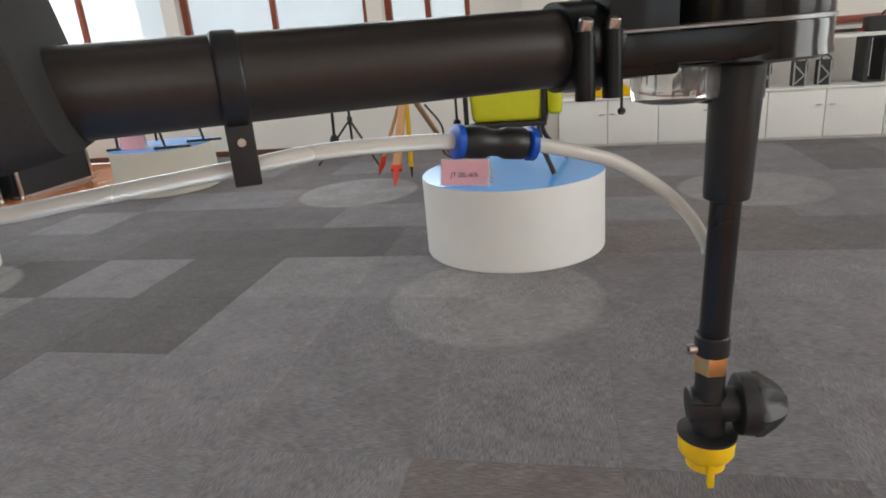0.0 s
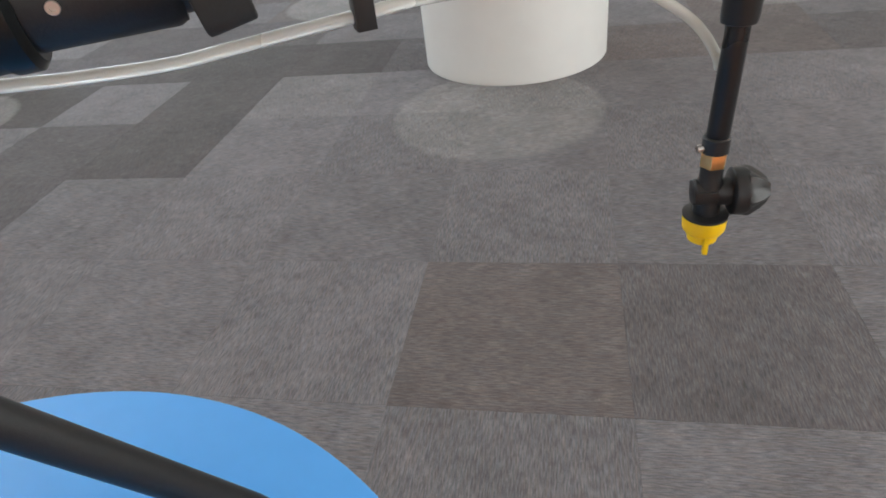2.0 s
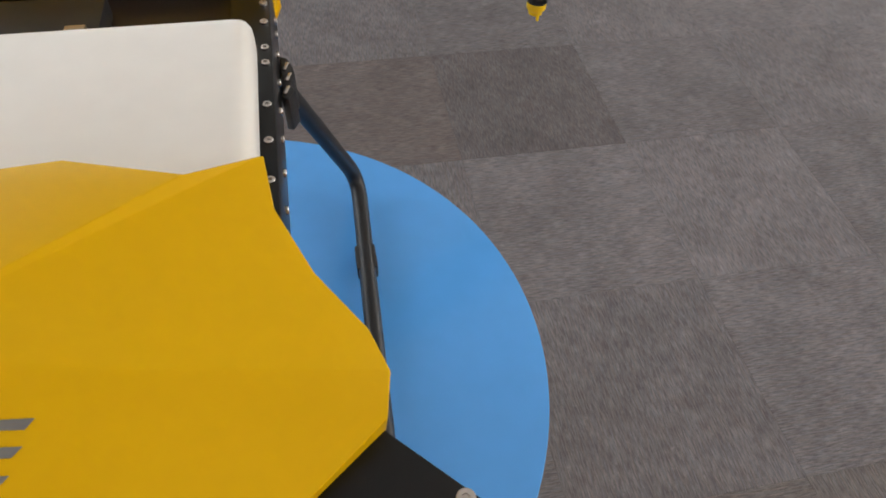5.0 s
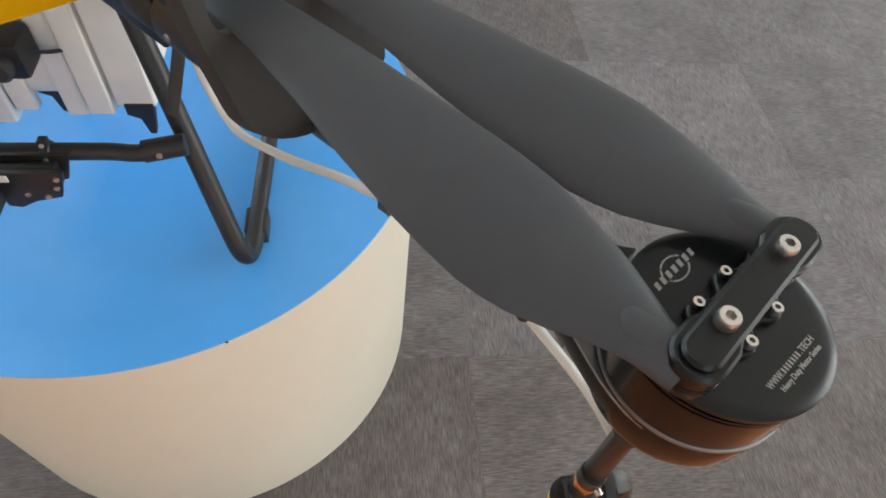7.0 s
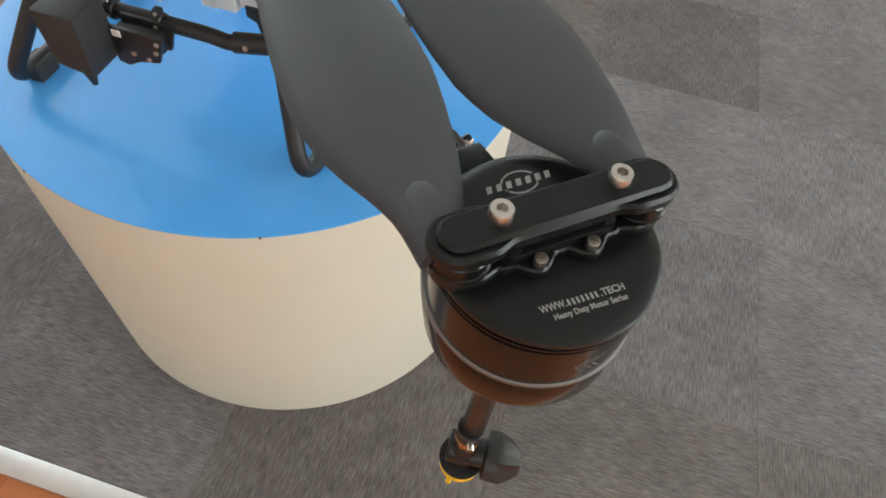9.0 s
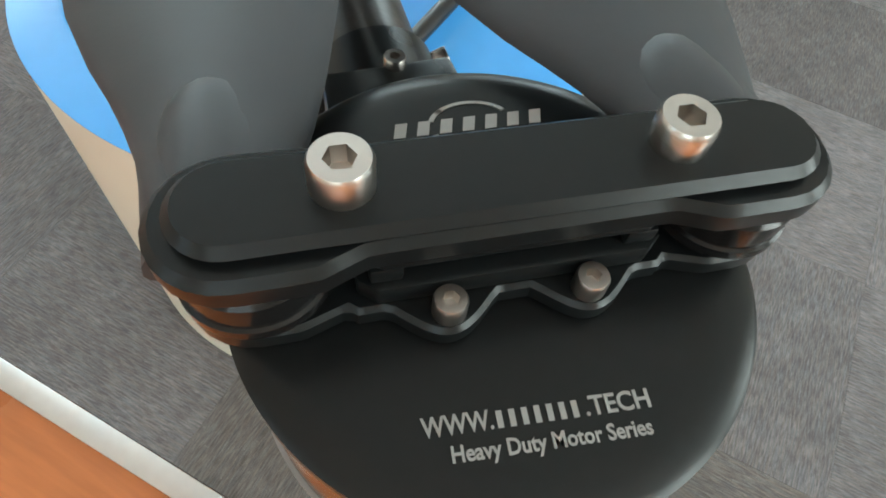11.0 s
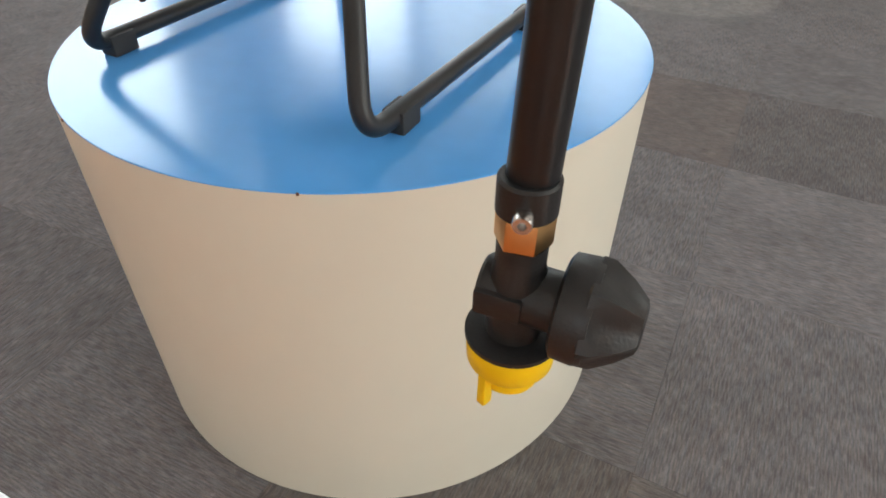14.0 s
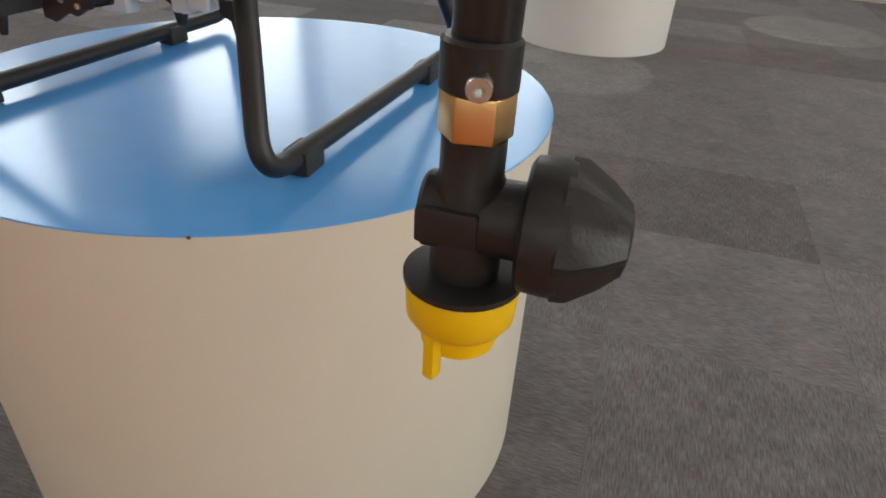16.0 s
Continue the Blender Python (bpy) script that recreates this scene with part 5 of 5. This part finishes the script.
    # arms
    for s, ex, ey, ez in ((-1, -0.90, -0.05, 0.826), (1, 0.445, -0.02, 0.795), (-1, -0.55, 0.75, 0.84), (1, 0.85, 0.65, 0.84)):
        a = part("arm", finish(rod(bmesh.new(), T @ Vector((s * 0.20, -0.05 if ey < 0.1 else 0.1, 0.836)), T @ Vector((ex, ey, ez)), 0.016, seg=18)), CARBON, d)
        part("motor", turned([(0.040, -0.02), (0.064, 0.0), (0.066, 0.034), (0.062, 0.040), (0.064, 0.046), (0.058, 0.060), (0.030, 0.068)], T @ Matrix.Translation((ex, ey, ez + 0.015)), 32), BLACK_PLASTIC, d)
        part("motor_ring", turned([(0.0645, 0.0), (0.0675, 0.002), (0.0675, 0.006), (0.0645, 0.008)], T @ Matrix.Translation((ex, ey, ez + 0.046)), 32), STEEL, d, "bright steel ring")
        part("motor_hub", turned([(0.018, 0.0), (0.020, 0.004), (0.020, 0.020), (0.016, 0.024)], T @ Matrix.Translation((ex, ey, ez + 0.081)), 20), STEEL, d)
        part("lamp_lens", turned([(0.014, -0.035), (0.020, -0.02), (0.018, -0.005)], T @ Matrix.Translation((ex, ey, ez)), 16), ACRYLIC, d)
        bl = box(bmesh.new(), (-0.02, -0.025, 0.0), (0.40, 0.025, 0.004))
        part("propeller_blade", moved(finish(bl, 0.001), T @ Matrix.Translation((ex, ey, ez + 0.106)) @ Matrix.Rotation(0.0 if s < 0 else math.pi, 4, "Z") @ Matrix.Rotation(radians(-2), 4, "Y")), BLADE, d)
        if s < 0 and ey < 0:
            part("propeller_rest", boxed((-0.51, -0.03, 0.790), (-0.44, 0.03, 0.900), 0.008, T), FOAM, d)
    for x, z1, z2 in ((0.488, 0.800, 0.620), (-0.248, 0.770, 0.610)):
        nz = part("drop_pipe", finish(rod(bmesh.new(), T @ Vector((x, -0.02, z2)), T @ Vector((x, -0.02, z1)), 0.006)), BLACK_PLASTIC, d)
        part("nozzle", turned([(0.010, -0.03), (0.017, -0.022), (0.017, -0.008), (0.010, 0.0)], T @ Matrix.Translation((x, -0.02, z2)), 18), BLACK_PLASTIC, nz)
    part("boom", finish(rod(bmesh.new(), T @ Vector((0.445, 0.1, 0.815)), T @ Vector((0.80, 0.12, 0.825)), 0.010)), BLACK_PLASTIC, d)
    part("boom_nozzle", boxed((0.60, 0.09, 0.765), (0.625, 0.13, 0.82), 0.004, T), BLACK_PLASTIC, d)
    return d


far_drone()


def frame_drone():
    """The bare frame on tall legs on the podium by the flight cases."""
    x0, y0, z0 = -2.83, 3.22, 0.345
    d = thing("frame_drone", (x0, y0, z0), "bare black drone frame on tall legs standing on a podium", "drone")
    T = pose(x0, y0, 0, 0, 0, -4)
    P3 = lambda x, y, z: T @ Vector((x, y, z))
    part("top_plate", boxed((-0.17, -0.16, 0.845), (0.22, 0.14, 0.865), 0.005, T), BLACK_MATT, d)
    part("controller", boxed((-0.06, -0.08, 0.866), (0.10, 0.08, 0.900), 0.008, T), BLACK_PLASTIC, d)
    part("data_board", moved(boxed((-0.05, -0.003, 0.0), (0.21, 0.003, 0.09), 0.001), T @ Matrix.Translation((0.03, 0.10, 0.866)) @ Matrix.Rotation(radians(-20), 4, "X")), CABINET, d, "small white card standing on the frame")
    legs = ((-0.19, -0.15, -0.20), (-0.07, 0.16, -0.10), (0.13, -0.16, 0.24), (0.27, 0.14, 0.36))
    for tx, y, bx in legs:
        part("leg", finish(rod(bmesh.new(), P3(tx, y, 0.85), P3(bx, y * 1.05, z0 + 0.018), 0.0100, seg=12)), BLACK_PLASTIC, d)
    for x, w in ((-0.20, 0.07), (0.30, 0.13)):
        for y in ((-0.16,) if x < 0 else (-0.165, 0.15)):
            xx = x if y < 0 else x + 0.06
            part("skid", finish(rod(bmesh.new(), P3(xx - w, y - 0.04, z0 + 0.012), P3(xx + w, y + 0.04, z0 + 0.012), 0.010, seg=12)), BLACK_PLASTIC, d)
    part("cross_bar", finish(rod(bmesh.new(), P3(-0.19, -0.15, 0.55), P3(0.21, -0.15, 0.55), 0.007)), BLACK_PLASTIC, d)
    part("cross_bar", finish(rod(bmesh.new(), P3(0.19, -0.15, 0.55), P3(0.31, 0.14, 0.57), 0.007)), BLACK_PLASTIC, d)
    part("cross_bar", finish(rod(bmesh.new(), P3(-0.19, -0.15, 0.70), P3(-0.08, 0.14, 0.70), 0.007)), BLACK_PLASTIC, d)
    part("gimbal", boxed((-0.18, -0.16, 0.755), (-0.07, -0.06, 0.815), 0.01, T), BLACK_PLASTIC, d)
    part("cloth_tray", boxed((-0.17, -0.13, 0.502), (0.20, 0.11, 0.524), 0.008, T), GREY_CLOTH, d, "grey fabric-covered tray")
    for y in (-0.145, 0.125):
        part("tray_rail", finish(rod(bmesh.new(), P3(-0.20, y, 0.510), P3(0.34, y, 0.535), 0.009, seg=12)), BLACK_PLASTIC, d)
    rngf = random.Random(11)
    for k in range(9):
        x, y = -0.15 + 0.042 * k, rngf.uniform(-0.13, 0.08)
        h = rngf.uniform(0.012, 0.045)
        part("circuit_block", boxed((x - 0.016, y - 0.02, 0.8652), (x + 0.016, y + 0.02, 0.8652 + h), 0.003, T), (BLACK_PLASTIC, BLACK_MATT, ANODISED)[k % 3], d)
    for k in range(8):
        x = rngf.uniform(-0.15, 0.18)
        pts = [P3(x + 0.05 * rngf.uniform(-1, 1), rngf.uniform(-0.15, 0.0), 0.872 + 0.03 * rngf.random()) for _ in range(4)]
        part("wire", tube(spline(pts, 5), 0.003, 6), BLACK_PLASTIC, d)
    for y in (-0.15, 0.15):
        part("arm_stub", finish(rod(bmesh.new(), P3(-0.30, y, 0.852), P3(0.38, y, 0.862), 0.011, seg=14)), CARBON, d)
    part("rail_end", boxed((-0.31, -0.17, 0.46), (-0.26, -0.10, 0.525), 0.006, T), BLACK_PLASTIC, d)
    part("warning_tag", boxed((-0.25, -0.17, 0.595), (-0.19, -0.155, 0.612), 0.002, T), RED_PAINT, d, "red tag")
    return d


frame_drone()


def flight_case(x, y, w, dpt, h, turn):
    c = thing("flight_case", (x, y, -0.012), "black flight case with aluminium edges on the wooden floor", "flight case", "flight cases")
    T = pose(x, y, -0.012, 0, 0, turn)
    part("body", boxed((0.008, 0.008, 0.004), (w - 0.008, dpt - 0.008, h - 0.004), 0, T), CASE_BLACK, c, "matt black panels")
    e = 0.026
    for zx in (0.0, h - e, h * 0.82):
        part("edge", boxed((0, 0, zx), (w, e, zx + e if zx != h * 0.82 else zx + 0.012), 0.002, T @ Matrix.Translation((0, -0.001, 0))), ALU, c)
        part("edge", boxed((w - e, e + 0.001, zx), (w, dpt, zx + e if zx != h * 0.82 else zx + 0.012), 0.002, T @ Matrix.Translation((0.001, 0, 0))), ALU, c)
    for px, py in ((0, 0), (w - e, 0), (w - e, dpt - e)):
        part("edge", boxed((px, py, e), (px + e, py + e, h - e), 0.002, T @ Matrix.Translation((0.002 if px else -0.002, -0.002 if not py else 0.002, 0))), ALU, c)
    for yy in (dpt * 0.25, dpt * 0.7):
        part("latch", boxed((w + 0.002, yy, h * 0.80), (w + 0.012, yy + 0.09, h * 0.93), 0.006, T), STEEL, c, "steel butterfly latch")
    for px, py in ((w, 0), (w, dpt)):
        part("corner", turned([(0.026, 0), (0.028, 0.01), (0.020, 0.028)], T @ Matrix.Translation((px - 0.012, py - (0.012 if py else -0.012), 0.0)), 16), STEEL, c)
    return c


flight_case(-4.85, 3.06, 0.83, 0.84, 0.77, 0)
flight_case(-4.95, 2.05, 0.83, 0.92, 0.80, 0)


def survey_tripod():
    t = thing("survey_tripod", (-0.86, 3.25, 0), "wooden survey tripod with red metal shoes and a yellow leg", "tripod")
    hub = Vector((-0.80, 3.42, 0.66))
    for (fx, fy), m, w in (((-0.825, 2.97), LEG_WOOD, 0.030), ((-1.066, 3.40), LEG_WOOD, 0.026), ((-0.60, 4.10), LEG_WOOD, 0.022)):
        foot = Vector((fx, fy, 0.0))
        d = (hub - foot)
        mm = Matrix.Translation(foot) @ frame_of(d)
        L = d.length
        leg = part("leg", boxed((-w, -0.010, 0.16), (w, 0.010, L), 0.004, mm), m, t, "varnished wooden leg")
        part("shoe", turned([(0.003, 0.0), (0.020, 0.07), (0.024, 0.13)], mm, 16), RED_PAINT, leg, "red pointed shoe")
        part("shoe_plate", boxed((-w - 0.010, -0.016, 0.125), (w + 0.010, 0.016, 0.165), 0.004, mm), RED_PAINT, leg)
        part("scale_strip", boxed((-0.006, -0.0125, 0.30), (0.006, -0.0105, L * 0.9), 0, mm), PRINT_GREY, leg)
    part("head", turned([(0.09, 0), (0.095, 0.01), (0.09, 0.03), (0.05, 0.05)], Matrix.Translation(hub), 24), BLACK_PLASTIC, t)
    a, b = Vector((-0.765, 3.26, 0.0)), Vector((-0.80, 3.45, 0.66))
    pole = part("pole", finish(rod(bmesh.new(), a + (b - a) * 0.12, b, 0.017)), YELLOW, t, "yellow pole with a black tip")
    part("tip", finish(rod(bmesh.new(), a, a + (b - a) * 0.12, 0.003, 0.014)), BLACK_PLASTIC, pole)
    part("strap", tube(spline([(-0.70, 3.60, 0.5), (-0.58, 3.62, 0.32), (-0.60, 3.7, 0.12), (-0.55, 3.75, 0.05)]), 0.008), BLACK_PLASTIC, t)
    return t


survey_tripod()


def light_stand():
    t = thing("light_stand", (-1.47, 3.9, 0), "thin black folding tripod stand near the wall", "tripod")
    c = Vector((-1.46, 4.0, 0))
    part("column", finish(rod(bmesh.new(), c + Vector((0, 0, 0.05)), c + Vector((0.0, 0, 0.75)), 0.011)), BLACK_PLASTIC, t)
    part("collar", turned([(0.018, 0.33), (0.022, 0.34), (0.022, 0.39), (0.016, 0.40)], Matrix.Translation(c), 16), BLACK_PLASTIC, t)
    for fx, fy in ((-1.75, 3.88), (-1.18, 3.80), (-1.40, 4.35)):
        leg = part("leg", finish(rod(bmesh.new(), (fx, fy, 0.006), c + Vector((0, 0, 0.37)), 0.009)), BLACK_PLASTIC, t)
        part("strut", finish(rod(bmesh.new(), Vector((fx, fy, 0)).lerp(c + Vector((0, 0, 0.37)), 0.4), c + Vector((0, 0, 0.10)), 0.005)), BLACK_PLASTIC, leg)
    part("microphone_arm", finish(rod(bmesh.new(), (-1.62, 4.0, 0.20), (-1.60, 4.0, 0.75), 0.013)), BLACK_PLASTIC, t)
    part("weight", turned([(0.02, 0.16), (0.04, 0.18), (0.04, 0.22), (0.02, 0.25)], Matrix.Translation((-1.62, 4.0, 0)), 18), BLACK_PLASTIC, t)
    return t


light_stand()

# low white cabinets along the wall
CT = pose(0.305, 4.215, 0, 0, 0, -4.3)


def cabinet(x):
    o = CT @ Vector((x, 0, 0))
    c = thing("low_cabinet", o, "low white laminate cabinet with two doors", "cabinet", "low cabinets along the wall")
    m = CT @ Matrix.Translation((x, 0, 0))
    part("body", boxed((0.001, 0.020, 0.0), (0.799, 0.42, 0.382), 0.001, m), CABINET, c)
    for k in range(2):
        d = part("door", boxed((0.003 + 0.4 * k, 0.0, 0.022), (0.397 + 0.4 * k, 0.0185, 0.380), 0.0015, m), CABINET, c)
        hx = 0.335 if k == 0 else 0.425
        part("handle", boxed((hx, -0.014, 0.262), (hx + 0.04, -0.001, 0.272), 0.003, m), STEEL, d)
    return c


for k in range(6):
    cabinet(0.8 * k)
tagged(part("worktop", boxed((0.0, -0.012, 0.383), (4.8, 0.43, 0.398), 0.002, CT), CABINET), "white laminate top over the low cabinets", "worktop")


def yellow_cover(x, w, dpt):
    o = CT @ Vector((x, 0.2, 0.398))
    t = thing("yellow_tank_cover", o, "bright yellow moulded plastic cover lying on the cabinet", "plastic cover", "yellow covers on the cabinet")
    m = CT @ Matrix.Translation((x, 0.2, 0.398))
    bm = bmesh.new()
    prism(bm, [(-w / 2, 0.0), (w / 2, 0.0), (w / 2, 0.045), (w * 0.36, 0.075), (w * 0.20, 0.105), (-w * 0.24, 0.105), (-w * 0.40, 0.070), (-w / 2, 0.045)], -dpt / 2, dpt / 2, m @ Matrix(((1, 0, 0, 0), (0, 0, -1, 0), (0, 1, 0, 0), (0, 0, 0, 1))))
    part("cover", finish(bm, 0.012, 3), YELLOW, t)
    for s in (-1, 1):
        part("clip", boxed((s * w * 0.5 - 0.012, -0.03, 0.010), (s * w * 0.5 + 0.012, 0.03, 0.055), 0.003, m), BLACK_PLASTIC, t)
    return t


yellow_cover(0.40, 0.40, 0.22)
yellow_cover(0.90, 0.40, 0.22)


def battery_pack(x):
    o = CT @ Vector((x, 0.16, 0.398))
    t = thing("battery_pack", o, "grey battery pack with a black strap standing on the cabinet", "battery", "battery packs on the cabinet")
    m = CT @ Matrix.Translation((x, 0.16, 0.398))
    part("body", boxed((-0.045, -0.05, 0.0), (0.045, 0.05, 0.185), 0.006, m), BLACK_MATT, t)
    for a, b in (((-0.030, 0.02), (0.030, 0.08)), ((0.030, 0.08), (-0.030, 0.15))):
        bm = bmesh.new()
        rod(bm, m @ Vector((a[0], -0.053, a[1])), m @ Vector((b[0], -0.053, b[1])), 0.006, seg=8)
        part("brace", finish(bm), PRINT_GREY, t)
    for s in (-1, 1):
        part("edge", boxed((s * 0.040 - 0.006, -0.056, 0.004), (s * 0.040 + 0.006, -0.051, 0.181), 0.001, m), PRINT_GREY, t)
    part("strap", tube(spline([m @ Vector(p) for p in ((-0.02, 0, 0.185), (-0.01, 0, 0.215), (0.03, 0, 0.215), (0.055, -0.01, 0.17), (0.055, -0.01, 0.10))]), 0.006), BLACK_PLASTIC, t)
    return t


for x in (1.58, 1.83, 2.00):
    battery_pack(x)


def shelf_unit():
    o = CT @ Vector((1.50, 0.22, 0.398))
    t = thing("wall_shelf", o, "long white shelf on square black metal frames", "shelf")
    part("board", boxed((1.50, 0.10, 0.735), (4.4, 0.40, 0.762), 0.003, CT), CABINET, t)
    for x in (2.27, 3.3, 4.25):
        fr = bmesh.new()
        for a, b, c, d in ((x, x + 0.025, 0.398, 0.735), (x + 0.115, x + 0.14, 0.398, 0.735), (x + 0.025, x + 0.115, 0.398, 0.415), (x + 0.025, x + 0.115, 0.718, 0.735)):
            box(fr, (a, 0.12, c), (b, 0.38, d), CT)
        part("support_frame", finish(fr), BLACK_MATT, t, "square black metal support frame")
    return t


shelf_unit()


def on_shelf(name, x, label, category, build):
    o = CT @ Vector((x, 0.22, 0.762))
    t = thing(name, o, label, category)
    build(t, CT @ Matrix.Translation((x, 0.22, 0.762)))


def bag(t, m):
    part("body", boxed((-0.15, -0.08, 0.0), (0.15, 0.08, 0.11), 0.015, m), BLACK_MATT, t)
    part("strap", tube(spline([m @ Vector(p) for p in ((-0.05, 0, 0.11), (-0.03, 0, 0.14), (0.04, 0, 0.14), (0.06, 0, 0.11))]), 0.007), BLACK_PLASTIC, t)
    part("stripe", boxed((-0.04, -0.0825, 0.06), (0.04, -0.0805, 0.07), 0, m), PRINT_GREY, t)


def cables(t, m):
    r = random.Random(11)
    for k in range(9):
        pts = [m @ Vector((0.16 * r.uniform(-1, 1), 0.05 * r.uniform(-1, 1), 0.008 + 0.02 * r.random())) for _ in range(5)]
        part("cable", tube(spline(pts, 5), 0.005, 6), BLACK_PLASTIC if k % 3 else RED_PAINT, t)


def speaker_wedge(t, m):
    part("body", finish(prism(bmesh.new(), [(-0.11, 0.0), (0.13, 0.0), (0.10, 0.05), (0.02, 0.22), (-0.02, 0.22)], -0.06, 0.06, m @ Matrix(((1, 0, 0, 0), (0, 0, -1, 0), (0, 1, 0, 0), (0, 0, 0, 1)))), 0.006), BLACK_MATT, t)


on_shelf("equipment_bag", 2.42, "black equipment bag on the shelf", "bag", bag)
on_shelf("cable_bundle", 1.82, "loose red and black cables on the shelf", "cables", cables)
on_shelf("cable_bundle", 2.14, "loose black cables lying on the shelf", "cables", cables)
o = CT @ Vector((2.62, 0.16, 0.398))
t = thing("speaker_wedge", o, "black wedge-shaped box on the cabinet", "speaker")
speaker_wedge(t, CT @ Matrix.Translation((2.62, 0.16, 0.398)))
# bright outdoors beyond the windows
GLOW = bpy.data.materials.new("outdoor_haze")
GLOW.use_nodes = True
_b = GLOW.node_tree.nodes["Principled BSDF"]
_b.inputs["Base Color"].default_value = (0.8, 0.85, 0.9, 1)
_b.inputs["Emission Color"].default_value = (0.86, 0.94, 1.0, 1)
_b.inputs["Emission Strength"].default_value = 0.42
tagged(part("backdrop", boxed((LEFT - 3, BACK + 2.5, -1), (RIGHT + 3, BACK + 2.55, 6)), GLOW), "bright hazy daylight outside the windows", "backdrop", kind="structure")
tagged(part("backdrop", boxed((RIGHT + 2.5, FRONT - 2, -1), (RIGHT + 2.55, BACK + 2, 6)), GLOW), "bright hazy daylight outside the windows", "backdrop", kind="structure")

# ---- carpet tiles ----
TILE = finish(box(bmesh.new(), (0.0001, 0.0001, -0.0055), (0.4999, 0.4999, 0.0)), 0.0005, 1)
tile_meshes = []
for mt in CARPET + CARPET_TURNED:
    me = bpy.data.meshes.new("carpet_tile")
    TILE.to_mesh(me)
    me.materials.append(mt)
    tile_meshes.append(me)
TILE.free()
# shade of the tiles that stand out: column, row (half metres) -> light 1, dark 2, brown 3, dark and dimmed 4, warm
# shade 5
SHADE = {(0, -1): 3, (1, -1): 2, (-2, 2): 1, (-4, 2): 0, (-3, 2): 4, (-3, 3): 4, (-4, 3): 4, (-2, 3): 4, (-1, 3): 2,
         (-3, 1): 4, (-5, 1): 0, (-5, 2): 4, (-6, 4): 0, (-3, 4): 2, (-3, 0): 0, (2, 3): 3, (3, 3): 2, (2, 4): 3, (1, 3): 3, (-1, 5): 1}
rng = random.Random(4)
for i in range(-7, 12):
    for j in range(-4, 10):
        # southernmost row from column 0 eastwards carries the painted brownish shadow
        # western tiles go a step darker, weaker light put into their colour
        k = SHADE.get((i, j), 2 if i <= -3 and j >= 0 else 5 if i >= 0 and j == -4 else 0)
        if j >= 5 and (i, j) not in SHADE:
            k = rng.choice((0, 2, 3, 0, 0))
        y0, y1 = max(0.5 * j, CARPET_Y0), min(0.5 * j + 0.5, BACK - 0.02)
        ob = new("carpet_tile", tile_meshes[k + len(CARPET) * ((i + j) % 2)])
        ob.parent = carpet_base
        ob.location = (0.5 * i, y0, 0)
        if y1 - y0 < 0.4999:
            ob.scale = (1, (y1 - y0) / 0.5, 1)
